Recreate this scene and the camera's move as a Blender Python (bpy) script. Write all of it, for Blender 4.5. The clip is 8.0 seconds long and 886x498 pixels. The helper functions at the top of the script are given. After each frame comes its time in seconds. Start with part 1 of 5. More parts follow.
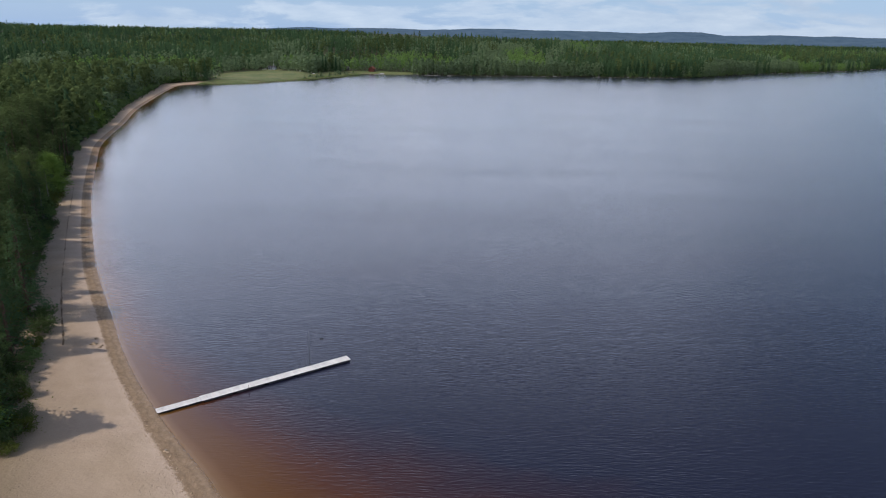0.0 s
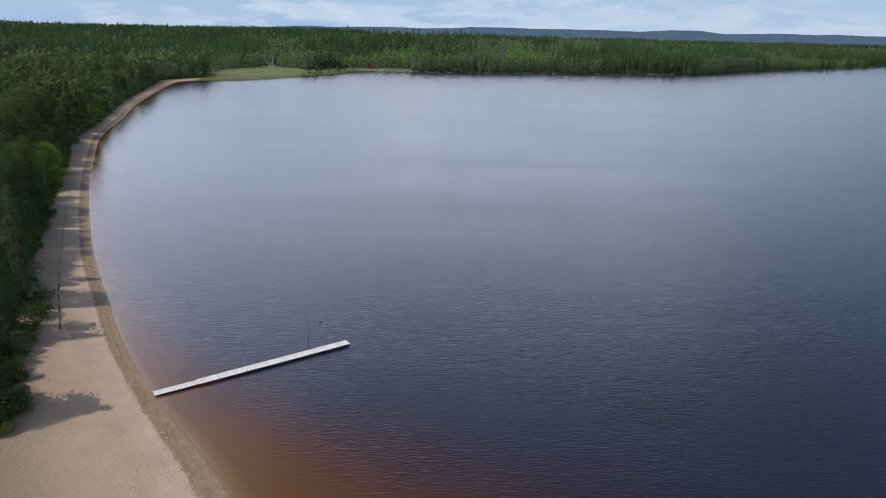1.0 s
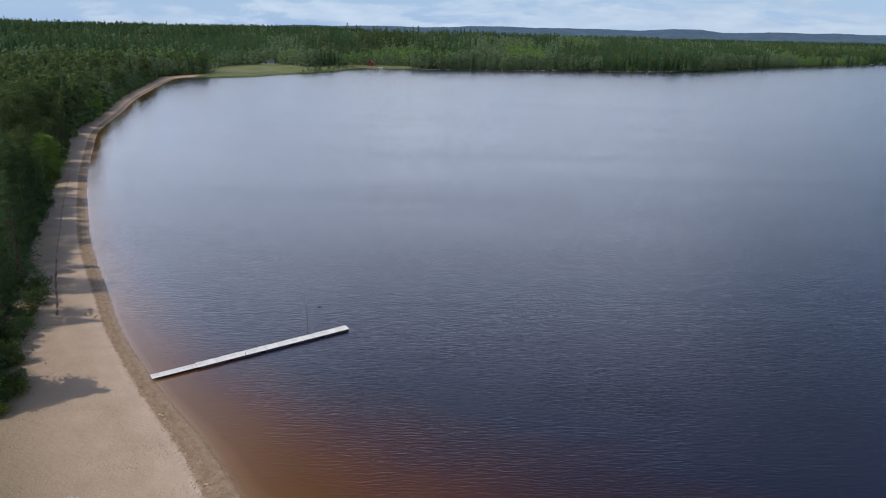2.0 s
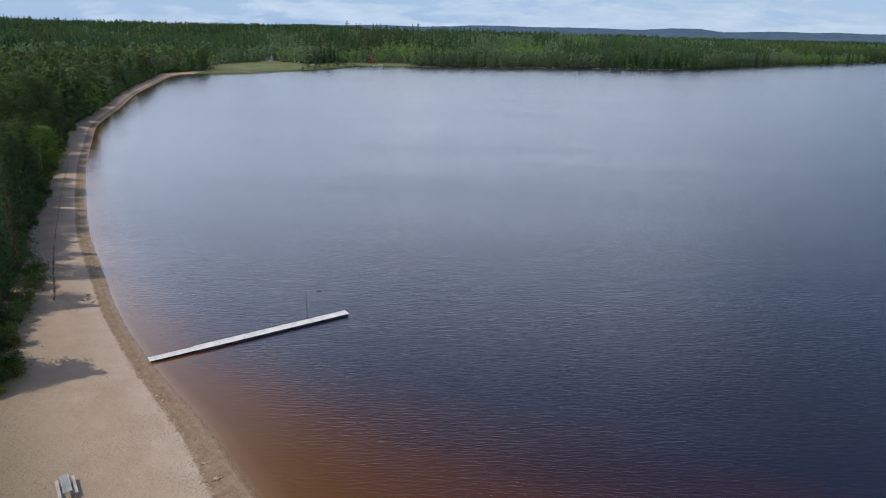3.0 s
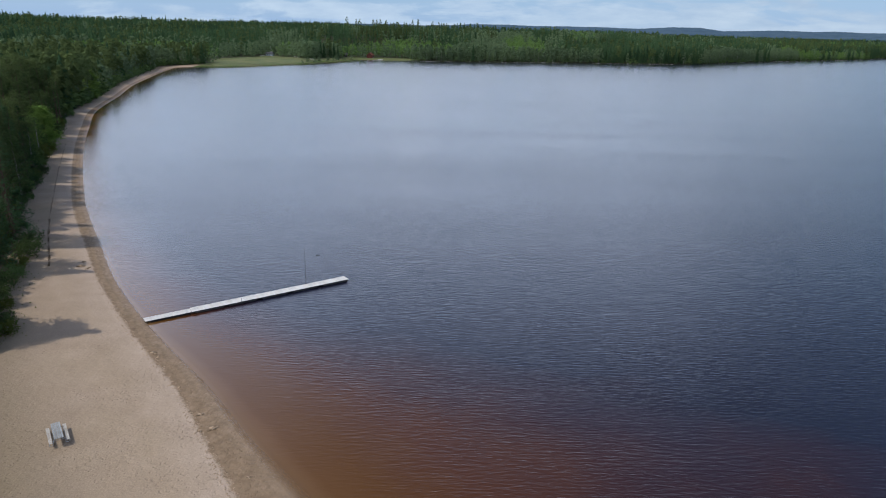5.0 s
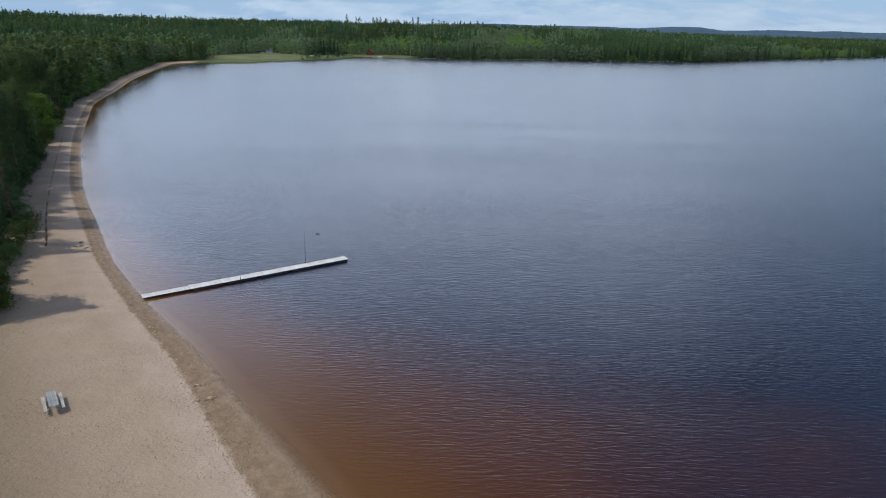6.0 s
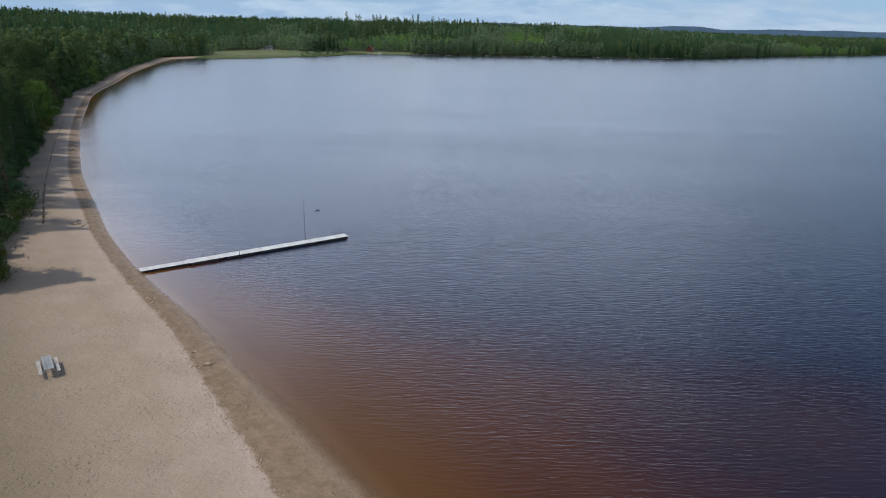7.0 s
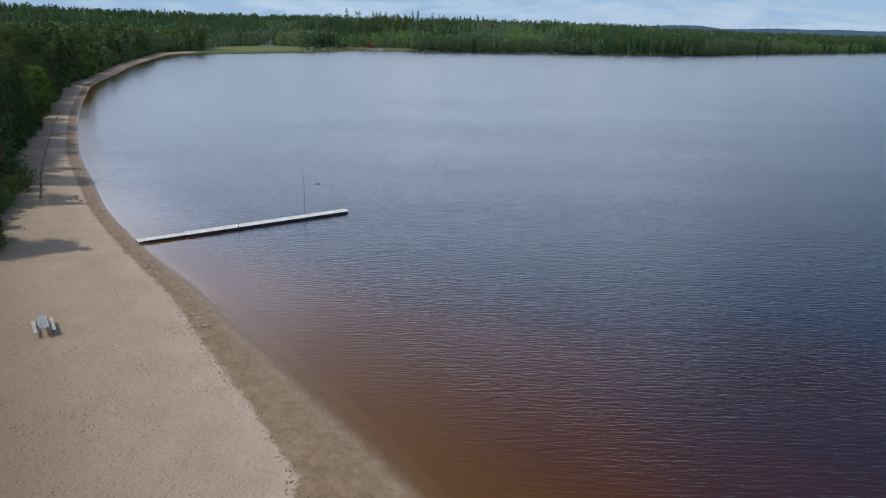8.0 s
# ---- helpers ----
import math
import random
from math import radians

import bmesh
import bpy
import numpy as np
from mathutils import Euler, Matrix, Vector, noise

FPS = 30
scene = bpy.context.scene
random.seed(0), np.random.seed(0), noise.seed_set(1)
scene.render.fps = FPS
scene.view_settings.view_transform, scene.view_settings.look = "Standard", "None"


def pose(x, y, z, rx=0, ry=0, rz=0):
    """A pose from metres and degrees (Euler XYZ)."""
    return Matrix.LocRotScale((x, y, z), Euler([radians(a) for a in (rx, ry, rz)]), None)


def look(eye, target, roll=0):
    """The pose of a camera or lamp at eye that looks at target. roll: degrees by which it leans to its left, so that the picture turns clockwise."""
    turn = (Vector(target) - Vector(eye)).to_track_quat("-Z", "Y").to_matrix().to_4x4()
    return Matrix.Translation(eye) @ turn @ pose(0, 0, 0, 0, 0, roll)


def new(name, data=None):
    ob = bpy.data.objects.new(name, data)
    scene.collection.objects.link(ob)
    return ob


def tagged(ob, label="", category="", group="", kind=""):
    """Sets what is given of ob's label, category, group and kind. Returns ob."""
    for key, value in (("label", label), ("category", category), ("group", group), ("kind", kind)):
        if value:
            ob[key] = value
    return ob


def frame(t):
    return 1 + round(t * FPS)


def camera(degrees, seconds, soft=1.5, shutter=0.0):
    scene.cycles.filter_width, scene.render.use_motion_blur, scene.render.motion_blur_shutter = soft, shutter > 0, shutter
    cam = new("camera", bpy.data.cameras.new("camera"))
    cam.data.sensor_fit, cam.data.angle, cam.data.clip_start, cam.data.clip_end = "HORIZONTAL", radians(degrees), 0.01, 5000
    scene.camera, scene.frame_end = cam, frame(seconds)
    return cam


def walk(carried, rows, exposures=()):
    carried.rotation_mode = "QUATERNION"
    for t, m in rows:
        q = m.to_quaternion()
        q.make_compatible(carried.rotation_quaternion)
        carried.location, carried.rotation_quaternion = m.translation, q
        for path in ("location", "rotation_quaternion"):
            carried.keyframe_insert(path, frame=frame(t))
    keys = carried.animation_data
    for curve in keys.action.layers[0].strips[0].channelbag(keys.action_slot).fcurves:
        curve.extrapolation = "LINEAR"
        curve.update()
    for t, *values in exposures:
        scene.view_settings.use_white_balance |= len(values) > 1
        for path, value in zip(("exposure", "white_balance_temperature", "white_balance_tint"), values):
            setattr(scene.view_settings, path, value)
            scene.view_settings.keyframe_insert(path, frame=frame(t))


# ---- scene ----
# Drone sinking straight down over a beach by a brown-water lake.
cam = camera(68.0, 8.0, soft=1.05)
ROWS = [
    (0.0, -0.05, -0.06, 42.00, -0.011, -18.273, 1.166),
    (0.5, -0.07, -0.03, 40.87, -0.038, -18.320, 1.143),
    (1.0, -0.09, 0.00, 39.78, -0.060, -18.357, 1.126),
    (1.5, -0.10, 0.02, 38.72, -0.078, -18.388, 1.113),
    (2.0, -0.11, 0.04, 37.68, -0.092, -18.411, 1.105),
    (2.5, -0.12, 0.05, 36.62, -0.103, -18.429, 1.100),
    (3.0, -0.13, 0.05, 35.55, -0.112, -18.443, 1.100),
    (3.5, -0.15, 0.04, 34.44, -0.118, -18.454, 1.103),
    (4.0, -0.16, 0.02, 33.29, -0.124, -18.463, 1.109),
    (4.5, -0.18, 0.00, 32.09, -0.129, -18.470, 1.119),
    (5.0, -0.21, -0.03, 30.84, -0.134, -18.478, 1.132),
    (5.5, -0.24, -0.07, 29.52, -0.139, -18.487, 1.147),
    (6.0, -0.28, -0.11, 28.15, -0.146, -18.498, 1.165),
    (6.5, -0.33, -0.17, 26.71, -0.155, -18.512, 1.185),
    (7.0, -0.38, -0.23, 25.22, -0.166, -18.530, 1.206),
    (7.5, -0.44, -0.30, 23.67, -0.180, -18.554, 1.230),
    (8.0, -0.52, -0.38, 22.08, -0.198, -18.584, 1.255),
]


def eye_pose(x, y, z, yaw, pitch, roll):
    a, p = radians(yaw), radians(pitch)
    ahead = Vector((-math.sin(a) * math.cos(p), math.cos(a) * math.cos(p), math.sin(p)))
    return look((x, y, z), Vector((x, y, z)) + 100 * ahead, roll)


EXPOSURE = 0.0
# the picture drifts a little cooler and darker on the way down
walk(cam, [(r[0], eye_pose(*r[1:])) for r in ROWS], [(0.0, EXPOSURE, 6700, 14), (4.0, EXPOSURE - 0.03, 6480, 11.5), (8.0, EXPOSURE - 0.16, 6330, 9)])

# ---- sky and sun ----
SUN_ELEVATION, SHADOW_HEADING = 55.0, 12.0    # degrees; heading of the shadows, from +x towards +y
SUN_STRENGTH, SKY_STRENGTH = 2.85, 0.10


def nodes_of(tree):
    tree.nodes.clear()
    return tree.nodes, tree.links


def node(tree, kind, **values):
    n = tree.nodes.new(kind)
    for key, value in values.items():
        n.inputs[key].default_value = value
    return n


def ramp(tree, stops, source=None, smooth=False):
    n = tree.nodes.new("ShaderNodeValToRGB")
    cr = n.color_ramp
    cr.interpolation = "EASE" if smooth else "LINEAR"
    while len(cr.elements) < len(stops):
        cr.elements.new(0.5)
    for e, (p, c) in zip(cr.elements, stops):
        e.position = p
        e.color = (*c, 1) if len(c) == 3 else (c[0], c[0], c[0], 1)
    if source is not None:
        tree.links.new(source, n.inputs["Fac"])
    return n


def maths(tree, op, a, b=None, c=None):
    n = tree.nodes.new("ShaderNodeMath")
    n.operation = op
    for i, v in enumerate((a, b, c)):
        if v is None:
            continue
        if isinstance(v, (int, float)):
            n.inputs[i].default_value = v
        else:
            tree.links.new(v, n.inputs[i])
    return n.outputs[0]


def blend(tree, fac, a, b, mode="MIX"):
    n = tree.nodes.new("ShaderNodeMix")
    n.data_type, n.blend_type = "RGBA", mode
    for i, v in ((0, fac), (6, a), (7, b)):
        if isinstance(v, (int, float)):
            n.inputs[i].default_value = v
        elif isinstance(v, tuple):
            n.inputs[i].default_value = (*v, 1)
        else:
            tree.links.new(v, n.inputs[i])
    return n.outputs[2]


def make_world():
    world = bpy.data.worlds.new("summer_sky")
    scene.world = world
    world.use_nodes = True
    t = world.node_tree
    nodes_of(t)
    sky = t.nodes.new("ShaderNodeTexSky")
    sky.sky_type, sky.sun_disc = "NISHITA", False
    sky.sun_elevation = radians(SUN_ELEVATION)
    sky.sun_rotation = radians(-90 - SHADOW_HEADING) % (2 * math.pi)
    sky.air_density, sky.dust_density, sky.ozone_density = 1.0, 0.3, 1.4
    co = t.nodes.new("ShaderNodeTexCoord")
    sep = t.nodes.new("ShaderNodeSeparateXYZ")
    t.links.new(co.outputs["Generated"], sep.inputs[0])
    up = maths(t, "ADD", maths(t, "MAXIMUM", sep.outputs[2], 0.0), 0.055)
    com = t.nodes.new("ShaderNodeCombineXYZ")
    t.links.new(maths(t, "DIVIDE", sep.outputs[0], up), com.inputs[0])
    t.links.new(maths(t, "DIVIDE", sep.outputs[1], up), com.inputs[1])
    # broad cloud banks, with puffs along their edges
    big = node(t, "ShaderNodeTexNoise", Scale=0.16, Detail=9.0, Roughness=0.56, Distortion=0.25)
    t.links.new(com.outputs[0], big.inputs["Vector"])
    # rounded heads where the banks are seen from the side, low down
    side = t.nodes.new("ShaderNodeCombineXYZ")
    for k, f in ((0, 7.0), (1, 7.0), (2, 27.0)):
        t.links.new(maths(t, "MULTIPLY", sep.outputs[k], f), side.inputs[k])
    heads = node(t, "ShaderNodeTexNoise", Scale=1.0, Detail=8.0, Roughness=0.58, Distortion=0.3)
    t.links.new(side.outputs[0], heads.inputs["Vector"])
    near_rim = ramp(t, [(0.0, (0.85,)), (0.05, (0.75,)), (0.16, (0.0,))], sep.outputs[2])
    mass = blend(t, near_rim.outputs[0], big.outputs["Fac"], heads.outputs["Fac"])
    # thick towards the horizon, broken overhead, thinner on the side away from the sun
    high = maths(t, "MULTIPLY", maths(t, "POWER", maths(t, "MAXIMUM", sep.outputs[2], 0.0), 1.5), -0.14)
    lean = maths(t, "MULTIPLY", maths(t, "MULTIPLY", sep.outputs[0], -0.15), maths(t, "MINIMUM", maths(t, "MULTIPLY", sep.outputs[2], 6.0), 1.0))
    # clearer low down on the sun's side
    lean = maths(t, "ADD", lean, maths(t, "MULTIPLY", maths(t, "MULTIPLY", maths(t, "MINIMUM", sep.outputs[0], 0.0), 0.30), near_rim.outputs[0]))
    # an open stretch of blue above the lowest bank of cloud
    gap = ramp(t, [(0.0, (0,)), (0.030, (0,)), (0.042, (1,)), (0.075, (1,)), (0.10, (0,))], sep.outputs[2], True)
    west = ramp(t, [(0.0, (1,)), (0.45, (1,)), (0.66, (0.25,))], maths(t, "MULTIPLY_ADD", sep.outputs[0], 0.5, 0.5))
    lean = maths(t, "ADD", lean, maths(t, "MULTIPLY", maths(t, "MULTIPLY", gap.outputs[0], west.outputs[0]), -0.10))
    amount = maths(t, "ADD", maths(t, "ADD", mass, maths(t, "MULTIPLY_ADD", near_rim.outputs[0], -0.06, 0.09)), maths(t, "ADD", high, lean))
    cover = ramp(t, [(0.0, (0,)), (0.41, (0,)), (0.60, (1,)), (1.0, (1,))], amount, True)
    rim_cover = ramp(t, [(0.0, (0,)), (0.455, (0,)), (0.55, (1,)), (1.0, (1,))], amount, True)
    veil = blend(t, near_rim.outputs[0], cover.outputs["Color"], rim_cover.outputs["Color"])
    shade = node(t, "ShaderNodeTexNoise", Scale=1.7, Detail=6.0, Roughness=0.6)
    t.links.new(side.outputs[0], shade.inputs["Vector"])
    tone = ramp(t, [(0.3, (5.7, 6.9, 8.8)), (0.65, (7.95, 8.75, 10.1))], shade.outputs["Fac"])
    thick = maths(t, "MULTIPLY", veil, 0.9)
    # clouds low on the horizon are seen through more air, and grey; those higher up, out of view, are brightened for
    # the lake's reflection
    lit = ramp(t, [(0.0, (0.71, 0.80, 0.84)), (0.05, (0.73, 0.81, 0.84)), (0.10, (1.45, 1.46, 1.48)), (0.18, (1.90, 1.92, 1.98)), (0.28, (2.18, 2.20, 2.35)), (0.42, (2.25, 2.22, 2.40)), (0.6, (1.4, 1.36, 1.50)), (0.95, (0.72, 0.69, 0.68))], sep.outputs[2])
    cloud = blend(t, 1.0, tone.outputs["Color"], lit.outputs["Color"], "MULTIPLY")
    # brightness lobe added to the unseen clouds ahead, to brighten the lake's middle
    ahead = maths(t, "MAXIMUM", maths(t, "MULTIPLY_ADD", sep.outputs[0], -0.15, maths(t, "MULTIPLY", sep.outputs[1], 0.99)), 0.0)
    bright_lobe = maths(t, "MULTIPLY_ADD", maths(t, "POWER", ahead, 6.0), 0.52, 0.80)
    cloud = blend(t, maths(t, "SUBTRACT", 1.0, near_rim.outputs[0]), cloud, bright_lobe, "MULTIPLY")
    air = ramp(t, [(0.0, (0.75,)), (0.10, (0.5,)), (0.35, (0.0,))], sep.outputs[2])
    clear = blend(t, air.outputs["Color"], sky.outputs["Color"], (2.6, 5.0, 8.8))
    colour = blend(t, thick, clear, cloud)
    bg = t.nodes.new("ShaderNodeBackground")
    bg.inputs["Strength"].default_value = SKY_STRENGTH
    t.links.new(colour, bg.inputs["Color"])
    out = t.nodes.new("ShaderNodeOutputWorld")
    t.links.new(bg.outputs[0], out.inputs[0])


make_world()
lamp = bpy.data.lights.new("sun", "SUN")
lamp.energy, lamp.angle, lamp.color = SUN_STRENGTH, radians(0.55), (1.0, 0.95, 0.86)
sun = new("sun", lamp)
h = radians(SHADOW_HEADING)
sun.matrix_world = look((0, 0, 300), (math.cos(h) * 300 / math.tan(radians(SUN_ELEVATION)), math.sin(h) * 300 / math.tan(radians(SUN_ELEVATION)), 0))

# ---- materials ----


def material(name, roughness=0.8, metallic=0.0, specular=0.3):
    m = bpy.data.materials.new(name)
    m.use_nodes = True
    t = m.node_tree
    nodes_of(t)
    b = node(t, "ShaderNodeBsdfPrincipled", Roughness=roughness, Metallic=metallic)
    b.inputs["Specular IOR Level"].default_value = specular
    o = t.nodes.new("ShaderNodeOutputMaterial")
    t.links.new(b.outputs[0], o.inputs[0])
    return m, t, b


def place(t, scale=(1, 1, 1), rz=0.0, world=True):
    c = t.nodes.new("ShaderNodeNewGeometry" if world else "ShaderNodeTexCoord")
    m = t.nodes.new("ShaderNodeMapping")
    m.inputs["Scale"].default_value = scale
    m.inputs["Rotation"].default_value = (0, 0, radians(rz))
    t.links.new(c.outputs["Position" if world else "Object"], m.inputs[0])
    return m.outputs[0]


def noise_of(t, vec, scale, detail=4.0, rough=0.55, distortion=0.0):
    n = node(t, "ShaderNodeTexNoise", Scale=scale, Detail=detail, Roughness=rough, Distortion=distortion)
    t.links.new(vec, n.inputs["Vector"])
    return n.outputs["Fac"]


def attribute(t, name):
    n = t.nodes.new("ShaderNodeAttribute")
    n.attribute_name = name
    return n.outputs["Fac"]


def relief(t, b, height, strength, distance):
    n = node(t, "ShaderNodeBump", Strength=strength, Distance=distance)
    t.links.new(height, n.inputs["Height"])
    t.links.new(n.outputs[0], b.inputs["Normal"])
    return n


def ground_material():
    m, t, b = material("beach_and_forest_floor", 0.95, specular=0.2)
    p = place(t)
    shore, strand, field, wood = attribute(t, "inland"), attribute(t, "strand"), attribute(t, "meadow"), attribute(t, "wood")
    fine, mid, wide = noise_of(t, p, 3.0, 6, 0.65), noise_of(t, p, 0.35, 5), noise_of(t, p, 0.06, 3)
    dry = ramp(t, [(0.25, (0.314, 0.235, 0.172)), (0.55, (0.373, 0.283, 0.211)), (0.8, (0.430, 0.331, 0.252))], mid)
    dry2 = blend(t, maths(t, "MULTIPLY", ramp(t, [(0.35, (0,)), (0.65, (1,))], wide).outputs[0], 0.5), dry.outputs[0], (0.306, 0.236, 0.152))
    dry2 = blend(t, maths(t, "MULTIPLY", attribute(t, "ochre"), maths(t, "MULTIPLY_ADD", mid, 0.9, 0.62)), dry2, (0.180, 0.137, 0.081))
    spots = ramp(t, [(0.0, (1,)), (0.60, (1,)), (0.74, (0.82,))], fine)
    grit = ramp(t, [(0.35, (0.86,)), (0.65, (1.06,))], noise_of(t, p, 9.0, 3, 0.6))
    # a bleached crust where the sand has dried along the wet edge
    crust = ramp(t, [(0.0, (0,)), (0.5, (0,)), (0.52, (1,)), (0.62, (0.55,)), (0.9, (0,))], maths(t, "MULTIPLY_ADD", strand, 0.1, 0.5), True)
    dry2 = blend(t, maths(t, "MULTIPLY", crust.outputs[0], maths(t, "MULTIPLY_ADD", mid, 0.8, 0.2)), dry2, (0.47, 0.365, 0.285))
    dry3 = blend(t, 1.0, blend(t, 1.0, dry2, spots.outputs[0], "MULTIPLY"), grit.outputs[0], "MULTIPLY")
    wet = ramp(t, [(0.3, (0.178, 0.120, 0.072)), (0.5, (0.232, 0.160, 0.099)), (0.72, (0.282, 0.202, 0.132))], noise_of(t, place(t, (1, 1, 1), 0), 0.9, 6, 0.65))
    # the edge of the wet sand wanders, and the swash leaves thin dark lines
    edge = maths(t, "ADD", strand, maths(t, "MULTIPLY", maths(t, "SUBTRACT", noise_of(t, p, 0.85, 7, 0.72), 0.5), 1.8))
    isdry = ramp(t, [(0.0, (0,)), (0.49, (0,)), (0.515, (1,)), (1, (1,))], maths(t, "MULTIPLY_ADD", edge, 0.1, 0.5))
    swash = maths(t, "SINE", maths(t, "MULTIPLY", maths(t, "ADD", shore, maths(t, "MULTIPLY", noise_of(t, p, 0.55, 6, 0.65), 1.7)), 8.5))
    lines = ramp(t, [(0.0, (1,)), (0.62, (1,)), (0.98, (0.84,))], maths(t, "MULTIPLY_ADD", swash, 0.5, 0.5))
    split = t.nodes.new("ShaderNodeSeparateXYZ")
    t.links.new(p, split.inputs[0])
    combed = ramp(t, [(0.0, (0.15,)), (0.45, (0.15,)), (0.62, (1,))], maths(t, "MULTIPLY", split.outputs[1], 0.01))
    churned = ramp(t, [(0.34, (0.84,)), (0.52, (1.0,)), (0.70, (1.09,))], noise_of(t, p, 2.6, 5, 0.7))
    wet2 = blend(t, 1.0, blend(t, combed.outputs[0], wet.outputs[0], lines.outputs[0], "MULTIPLY"), churned.outputs[0], "MULTIPLY")
    sand = blend(t, isdry.outputs[0], wet2, dry3)
    floor_ = ramp(t, [(0.3, (0.022, 0.032, 0.013)), (0.55, (0.040, 0.048, 0.019)), (0.75, (0.062, 0.056, 0.027))], noise_of(t, p, 0.5, 5))
    mead = ramp(t, [(0.3, (0.058, 0.080, 0.027)), (0.45, (0.095, 0.122, 0.042)), (0.56, (0.128, 0.138, 0.054)), (0.70, (0.180, 0.156, 0.088))], noise_of(t, p, 0.05, 7, 0.7))
    ww = ramp(t, [(0.42, (0,)), (0.58, (1,))], maths(t, "ADD", wood, maths(t, "MULTIPLY", maths(t, "SUBTRACT", noise_of(t, p, 0.4, 6, 0.65), 0.5), 0.9)))
    c1 = blend(t, ww.outputs[0], sand, floor_.outputs[0])
    mead2 = blend(t, attribute(t, "bog"), mead.outputs[0], (0.062, 0.064, 0.028))
    c2 = blend(t, field, c1, mead2)
    t.links.new(c2, b.inputs["Base Color"])
    damp = ramp(t, [(0.0, (0.45,)), (0.12, (0.75,)), (0.5, (0.95,))], maths(t, "MULTIPLY", shore, 0.1))
    t.links.new(damp.outputs[0], b.inputs["Roughness"])
    warp = node(t, "ShaderNodeTexNoise", Scale=3.0, Detail=3.0)
    t.links.new(p, warp.inputs["Vector"])
    bent = t.nodes.new("ShaderNodeVectorMath")
    bent.operation = "MULTIPLY_ADD"
    t.links.new(warp.outputs["Color"], bent.inputs[0])
    bent.inputs[1].default_value = (0.5, 0.5, 0.0)
    t.links.new(p, bent.inputs[2])
    v = node(t, "ShaderNodeTexVoronoi", Scale=3.0, Randomness=1.0)
    t.links.new(bent.outputs[0], v.inputs["Vector"])
    trod = ramp(t, [(0.40, (0,)), (0.60, (1,))], noise_of(t, p, 0.16, 4, 0.6))
    dents = ramp(t, [(0.0, (0,)), (0.42, (1,))], v.outputs["Distance"], True)
    prints = blend(t, trod.outputs[0], (1.0, 1.0, 1.0), dents.outputs[0])
    heights = maths(t, "ADD", maths(t, "MULTIPLY", prints, 0.38), maths(t, "MULTIPLY", noise_of(t, p, 1.4, 6, 0.6), 0.7))
    relief(t, b, heights, 1.0, 0.17)
    return m


def water_material():
    m, t, b = material("peat_brown_lake_water", 0.06, specular=0.74)
    b.inputs["IOR"].default_value = 1.333
    deep = attribute(t, "depth")
    p = place(t)
    wander = maths(t, "MULTIPLY", deep, maths(t, "MULTIPLY_ADD", noise_of(t, p, 0.09, 3), 0.8, 0.6))
    body = ramp(t, [(0.0, (0.26, 0.165, 0.092)), (0.022, (0.150, 0.079, 0.031)), (0.06, (0.106, 0.0465, 0.0110)), (0.13, (0.092, 0.0375, 0.0070)), (0.27, (0.064, 0.0220, 0.0085)), (0.44, (0.0380, 0.0150, 0.0140)), (0.66, (0.0200, 0.0118, 0.0195)), (0.9, (0.0105, 0.0120, 0.0255))], maths(t, "MULTIPLY", wander, 0.25))
    t.links.new(body.outputs[0], b.inputs["Base Color"])
    clear = ramp(t, [(0.0, (0.05,)), (0.02, (0.45,)), (0.04, (0.80,)), (0.08, (0.96,)), (0.14, (1,))], maths(t, "MULTIPLY", attribute(t, "bank"), 0.5))
    t.links.new(clear.outputs[0], b.inputs["Alpha"])
    # ripples run before a light breeze, with calmer streaks between
    ripple = noise_of(t, place(t, (0.75, 3.6, 1), 3), 1.0, 3, 0.55, 0.25)
    small = noise_of(t, place(t, (1.1, 4.6, 1), -2), 1.0, 2, 0.5, 0.2)
    gust = ramp(t, [(0.3, (0.58,)), (0.68, (1.0,))], noise_of(t, place(t, (0.007, 0.045, 1), 4), 1.0, 6, 0.65))
    swell = noise_of(t, place(t, (0.13, 0.55, 1), 7), 1.0, 3, 0.5, 0.5)
    height = maths(t, "ADD", maths(t, "ADD", ripple, maths(t, "MULTIPLY", small, 0.40)), maths(t, "MULTIPLY", swell, 0.32))
    n = relief(t, b, height, 0.6, 0.078)
    blown = maths(t, "MULTIPLY_ADD", attribute(t, "lee"), -0.95, 1.0)
    t.links.new(maths(t, "MULTIPLY", maths(t, "MULTIPLY", gust.outputs[0], blown), 0.72), n.inputs["Strength"])
    sleek = ramp(t, [(0.0, (0.04,)), (0.2, (0.06,)), (0.6, (0.13,)), (0.95, (0.18,))], maths(t, "MULTIPLY", maths(t, "MULTIPLY", deep, 0.25), blown))
    t.links.new(sleek.outputs[0], b.inputs["Roughness"])
    return m


